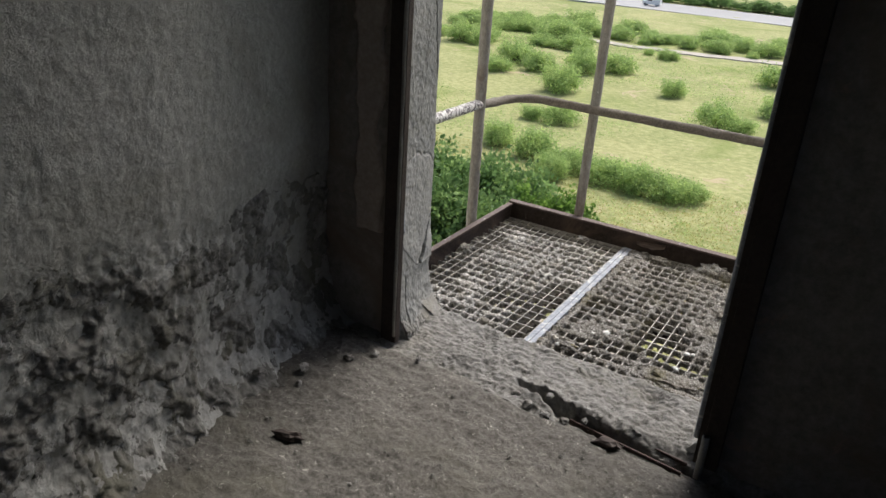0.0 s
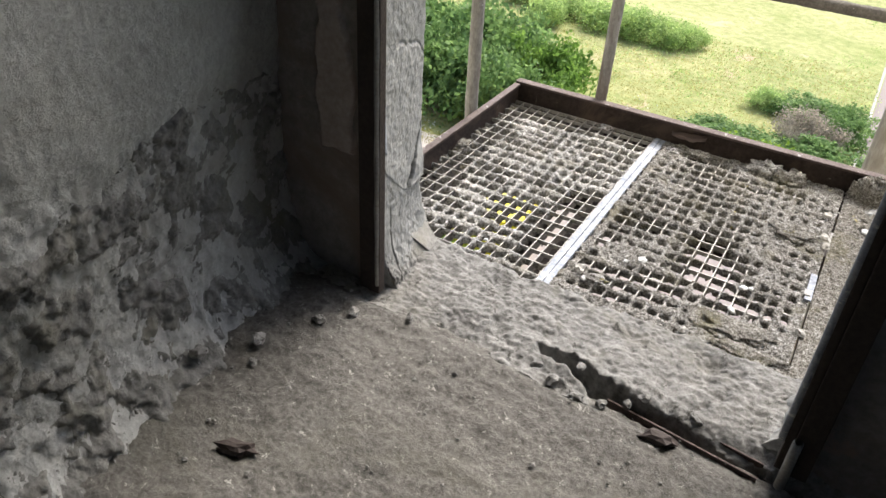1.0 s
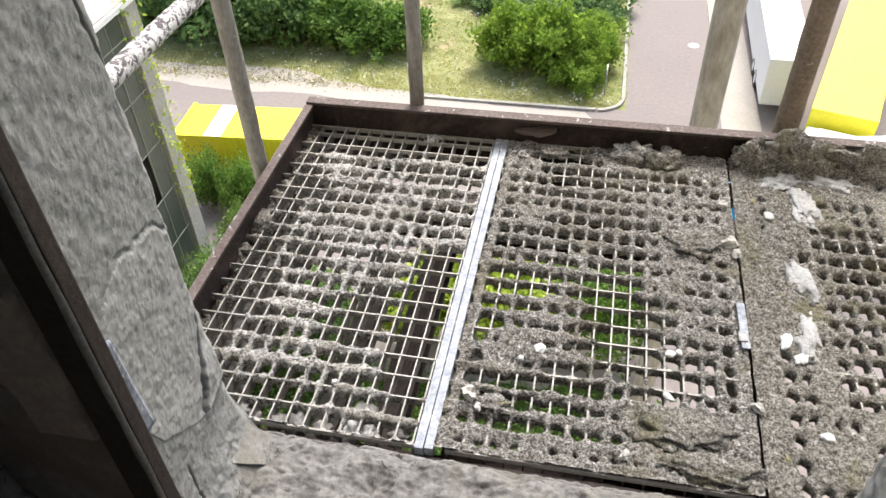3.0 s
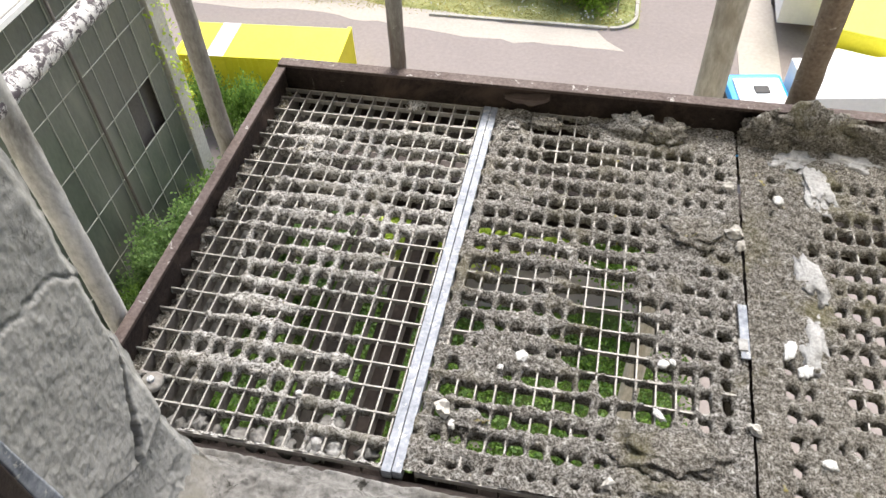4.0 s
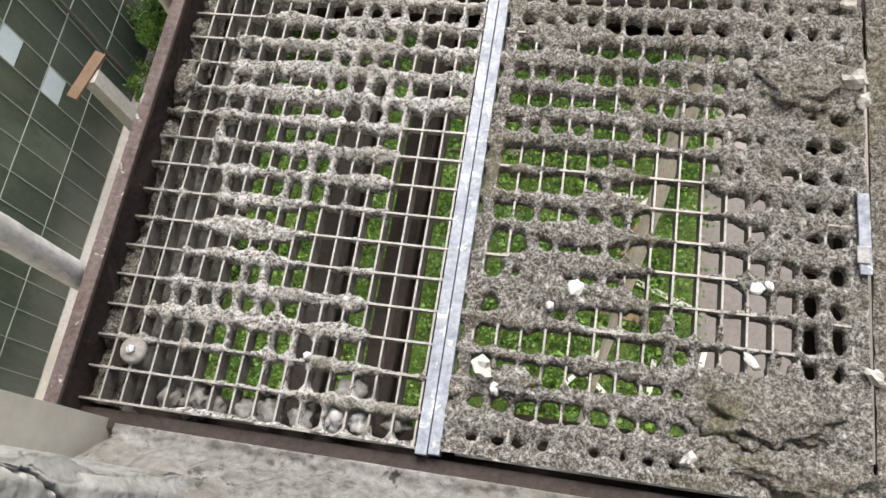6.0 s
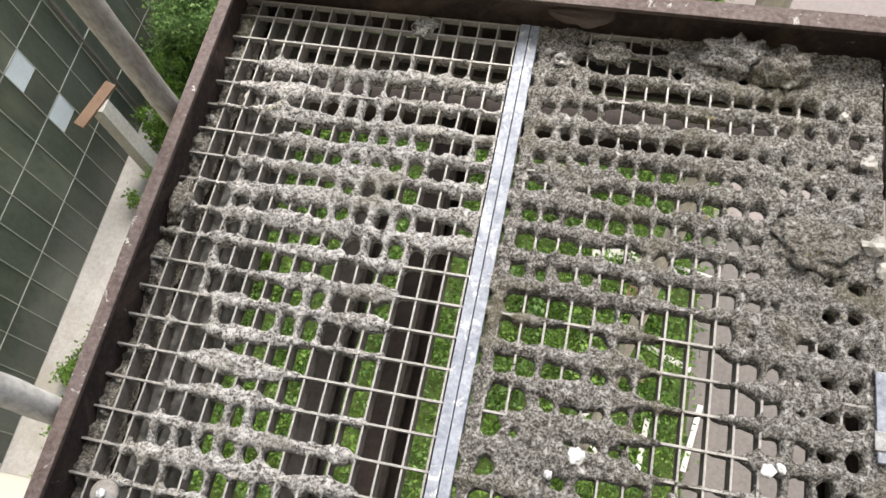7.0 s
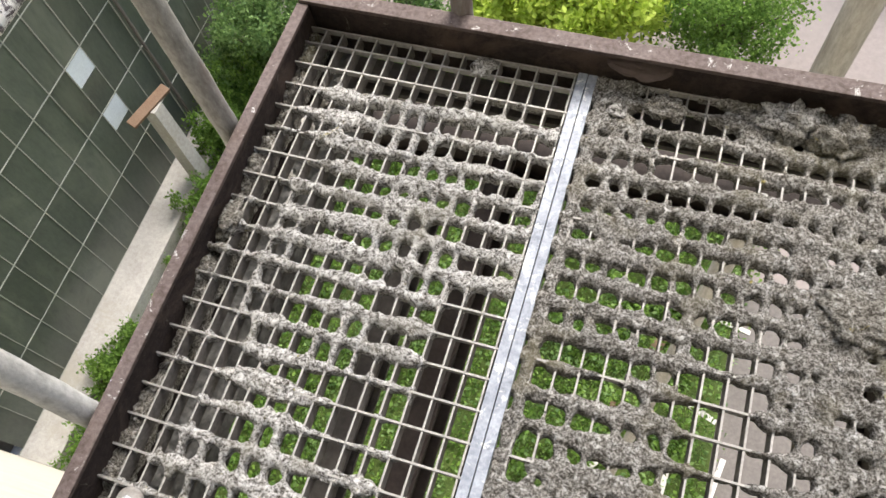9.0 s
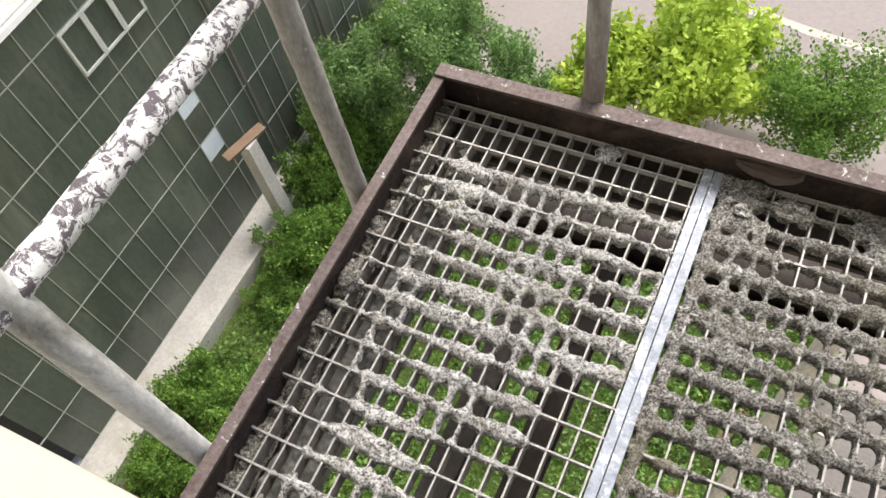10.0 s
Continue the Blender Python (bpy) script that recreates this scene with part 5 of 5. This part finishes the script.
for k, (x, y, a, b) in enumerate([(0.692, -0.715, 0.013, 0.016), (0.934, -0.688, 0.014, 0.011), (0.950, -0.682, 0.009, 0.007), (0.66, -0.745, 0.007, 0.008), (1.155, -0.238, 0.018, 0.014),
                                  (1.148, -0.62, 0.012, 0.03), (1.17, -0.66, 0.02, 0.014), (0.93, -0.79, 0.018, 0.008), (0.33, -0.86, 0.007, 0.007), (0.60, -0.87, 0.012, 0.01), (1.19, -0.83, 0.016, 0.012)]):
    lump("bird_dropping", (x, y, 0.008), (a * 0.75, b * 0.75, 0.004), WHITE_DROP, "chalky white bird dropping on the encrusted grating", "dropping", k + 2, "bird droppings", rough=0.4)
for k, (x, y, w, l, t) in enumerate([(1.20, -0.10, 0.045, 0.025, 20), (1.235, -0.18, 0.028, 0.07, 5), (1.20, -0.44, 0.022, 0.06, 15), (1.19, -0.60, 0.024, 0.07, -5), (1.32, -0.09, 0.05, 0.02, -15)]):
    ob = lump("white_stain", (x, y, 0.002), (w, l, 0.0085), PALE_STAIN, "dried white dropping streak on the mossy dirt", "dropping", k + 31, "white streaks", rough=0.6)
    ob.rotation_euler = (0, 0, radians(t))
for k, (x, y, r) in enumerate([(1.064, -0.35, 0.017), (1.074, -0.385, 0.012), (1.08, -0.791, 0.013), (0.857, -0.928, 0.010), (0.58, -0.845, 0.016), (1.055, -0.215, 0.012), (1.02, -0.14, 0.008)]):
    lump("pebble", (x, y, 0.011), (r, r * 0.75, r * 0.7), STONE, "small pale pebble lying on the grating", "pebble", k + 12, "pebbles", sharp=True, rough=0.7)
pl = thing("metal_clip", pose(1.072, -0.592, 0.007, 0, 0, 1), "flat whitish metal clip over the grating joint", "clip")
box_part("plate", (-0.008, -0.06, 0), (0.008, 0.06, 0.004), STRIP, pl, bevel=0.0015)
box_part("lug", (-0.012, -0.045, 0.004), (0.004, -0.02, 0.007), PALE_STAIN, pl, bevel=0.001)
bp = thing("grating_bolt", pose(0.068, -0.886, 0.003), "grey bolt with a rounded clamp plate holding the grating", "bolt")
v, f = tube([(0, 0, -0.002), (0, 0, 0.006), (0, 0, 0.009)], [0.020, 0.020, 0.016], 20)
raw("clamp_plate", v, f, POST_GREY, bp, "", True)
v, f = tube([(0, 0, 0.008), (0, 0, 0.015)], 0.0065, 6)
raw("bolt_head", v, f, STRIP, bp)


def flake_pt(u, v):
    x = 0.548 + 0.11 * u
    bulge = 1.9 * u ** 0.8 * (1.02 - u) ** 0.45
    y = -0.0075 - 0.032 * v * bulge + 0.003 * nz(u * 3, v * 3, 1, 1.3)
    z = 0.050 - 0.012 * v - 0.012 * (1 - u) + 0.003 * nz(u * 4, v * 4, 7, 1.0)
    return (x, y, z)


tagged(relief("rust_flake", lin(0, 1, 24), lin(0, 1, 16), flake_pt, (0, 0, -0.002), RUST), "peeling curled flake of rusty steel at the edge angle", "rust flake")
for k, (x, y, a, b, h, mt, lb) in enumerate([(0.582, -0.085, 0.016, 0.014, 0.013, CRUST, "round pale lump of mortar on the grating"), (0.66, -0.06, 0.035, 0.022, 0.016, CRUST_OLD, "grey dirt lump by the edge angle"),
                                             (0.86, -0.045, 0.055, 0.03, 0.034, CRUST, "pale grey dirt lump climbing the edge angle"), (0.93, -0.06, 0.045, 0.035, 0.03, CRUST_OLD, "grey dirt lump by the edge angle"),
                                             (0.34, -0.045, 0.02, 0.018, 0.008, CRUST, "pale grey dirt lump by the edge angle"), (0.022, -0.435, 0.016, 0.034, 0.014, CRUST_OLD, "grey-brown dirt lump by the side angle"),
                                             (1.14, -0.04, 0.06, 0.035, 0.06, CRUST_OLD, "mossy dirt heap over the edge angle"), (1.24, -0.035, 0.09, 0.04, 0.085, CRUST_OLD, "mossy dirt heap over the edge angle"),
                                             (1.40, -0.03, 0.11, 0.04, 0.075, CRUST_OLD, "mossy dirt heap over the edge angle"), (1.58, -0.03, 0.10, 0.04, 0.075, CRUST, "mossy dirt heap over the edge angle"),
                                             (0.985, -0.36, 0.06, 0.042, 0.015, CRUST_OLD, "brown dirt mound on the grating"), (0.95, -0.86, 0.08, 0.04, 0.013, CRUST_OLD, "ochre-spotted dirt mound on the grating"),
                                             (0.62, -0.86, 0.035, 0.02, 0.01, CRUST_MID, "pale grey dirt mound on the grating"), (1.0, -0.93, 0.08, 0.026, 0.013, CRUST_OLD, "mossy dirt mound on the grating")]):
    ob = lump("dirt_lump", (x, y, 0.004), (a, b, h), mt, lb, "dirt", k + 50, "dirt lumps", rough=0.5)
    ob.rotation_euler = (0, 0, 0)
# concrete bits hanging in the near end of the first grating
for k, (x, y, a, mt) in enumerate([(0.385, -0.934, 0.027, PALE_STAIN), (0.413, -0.938, 0.02, PALE_STAIN), (0.395, -0.90, 0.024, CONCRETE), (0.28, -0.942, 0.024, CONCRETE), (0.245, -0.945, 0.02, CONCRETE),
                                   (0.17, -0.94, 0.026, CONCRETE), (0.20, -0.945, 0.018, CONCRETE), (0.13, -0.945, 0.02, CONCRETE), (0.33, -0.945, 0.02, CONCRETE), (0.47, -0.93, 0.02, CONCRETE)]):
    lump("concrete_lump", (x, y, -0.024), (a, a * 0.8, a * 0.75), mt, "broken lump of pale concrete caught in the grating" if mt is PALE_STAIN else "broken lump of concrete caught under the grating", "rubble", k + 71, "rubble under the grating", rough=0.45)


def ledge_pt(x, y):
    return (x, y, -0.062 + 0.012 * nz(x, y, 5, 14, 4) + 0.008 * nz(x, y, 8, 45, 4) - 0.03 * smooth01((x - 0.062 - 0.02 * nz(0, y, 2, 9)) / 0.03))


def edge_dirt_pt(x, y):
    gap = smooth01((nz(0, y, 33, 7, 2) + 0.25) / 0.3)
    return (x, y, -0.028 + 0.03 * gap * (0.6 + 0.6 * nz(x, y, 35, 20, 4)) + 0.008 * nz(x, y, 38, 60, 4) - 0.012 * smooth01((x - 0.02) / 0.012))


tagged(relief("edge_dirt", lin(0.0025, 0.0325, 16), lin(-0.965, -0.03, 330), edge_dirt_pt, (0, 0, -0.03), CRUST_OLD), "crumbly brown-grey dirt packed along the side angle", "dirt")
tagged(relief("ledge_dirt", lin(0.034, 0.10, 30), lin(-0.97, -0.02, 260), ledge_pt, (0, 0, -0.06), RUBBLE), "grey crumbling mortar and dirt filling the ledge under the grating", "dirt")
for k, (x, y, r) in enumerate([(0.045, -0.13, 0.014), (0.062, -0.145, 0.011), (0.05, -0.20, 0.016), (0.075, -0.09, 0.01), (0.06, -0.31, 0.012)]):
    lump("pebble", (x, y, -0.05), (r, r * 0.8, r * 0.8), STONE, "small pale pebble caught on the ledge under the grating", "pebble", k + 140, "ledge pebbles", sharp=True, rough=0.6)
# rubble along the crack and the wall foot
for k, (x, y, z, r) in enumerate([(0.865, -1.268, 0.075, 0.012), (0.842, -1.285, 0.062, 0.009), (0.915, -1.335, 0.062, 0.02), (0.70, -1.302, 0.062, 0.016), (0.755, -1.318, 0.062, 0.014), (0.80, -1.31, 0.06, 0.011),
                                  (0.21, -1.555, 0.105, 0.016), (0.345, -1.76, 0.088, 0.02), (0.30, -1.38, 0.09, 0.014), (0.26, -1.44, 0.095, 0.012), (0.17, -1.66, 0.13, 0.015), (0.235, -1.60, 0.095, 0.010),
                                  (0.66, -1.285, 0.065, 0.013), (0.40, -1.33, 0.09, 0.010), (0.46, -1.31, 0.085, 0.008), (0.735, -1.25, 0.07, 0.011), (0.955, -1.262, 0.07, 0.013)]):
    dark = k in (2, 7)
    lump("rubble_stone", (x, y, z + 0.02), (r * (1.7 if dark else 1.1), r * 0.75, r * 0.7), DARK_STEEL if dark else CONCRETE, "dark chip of debris on the concrete floor" if dark else "grey chip of broken concrete on the floor", "rubble", k + 90, "floor rubble", sharp=True, rough=0.5)
rng = np.random.default_rng(77)
vs, fs = [], []
for k in range(900):
    if k < 500:
        x, y = rng.uniform(0.15, 1.1), rng.uniform(-2.3, -1.3)
        z = floor_z(x)
    else:
        y = rng.uniform(-2.3, -1.3)
        z = 0.06 + abs(rng.normal()) * 0.05
        x, _, _ = left_wall(y, z)
    r = 0.0015 + 0.004 * rng.uniform() ** 3
    o = len(vs)
    for d in ((1, 0, 0), (-1, 0, 0), (0, 1, 0), (0, -1, 0), (0, 0, 1), (0, 0, -1)):
        q = rng.uniform(0.6, 1.3)
        vs.append((x + d[0] * r * q * 1.2, y + d[1] * r * q, z + r * 0.3 + d[2] * r * q * 0.8))
    fs += [(o + a, o + b, o + c) for a, b, c in ((0, 2, 4), (2, 1, 4), (1, 3, 4), (3, 0, 4), (2, 0, 5), (1, 2, 5), (3, 1, 5), (0, 3, 5))]
tagged(raw("grit", vs, fs, CONCRETE), "fine grit and crumbs of concrete on the floor", "grit", kind="stuff")
fl = relief("paint_flake", lin(0, 1, 8), lin(0, 1, 20), lambda u, v: (left_jamb(-1.262 + 0.02 * u, 0.40 + 0.15 * v)[0] + 0.004 + 0.003 * u, -1.266 + 0.022 * u * (1 - 0.5 * v) + 0.003 * v, 0.40 + 0.15 * v), (-0.003, 0, 0), STRIP)
tagged(fl, "bluish white flake of old paint on the jamb edge", "paint flake")
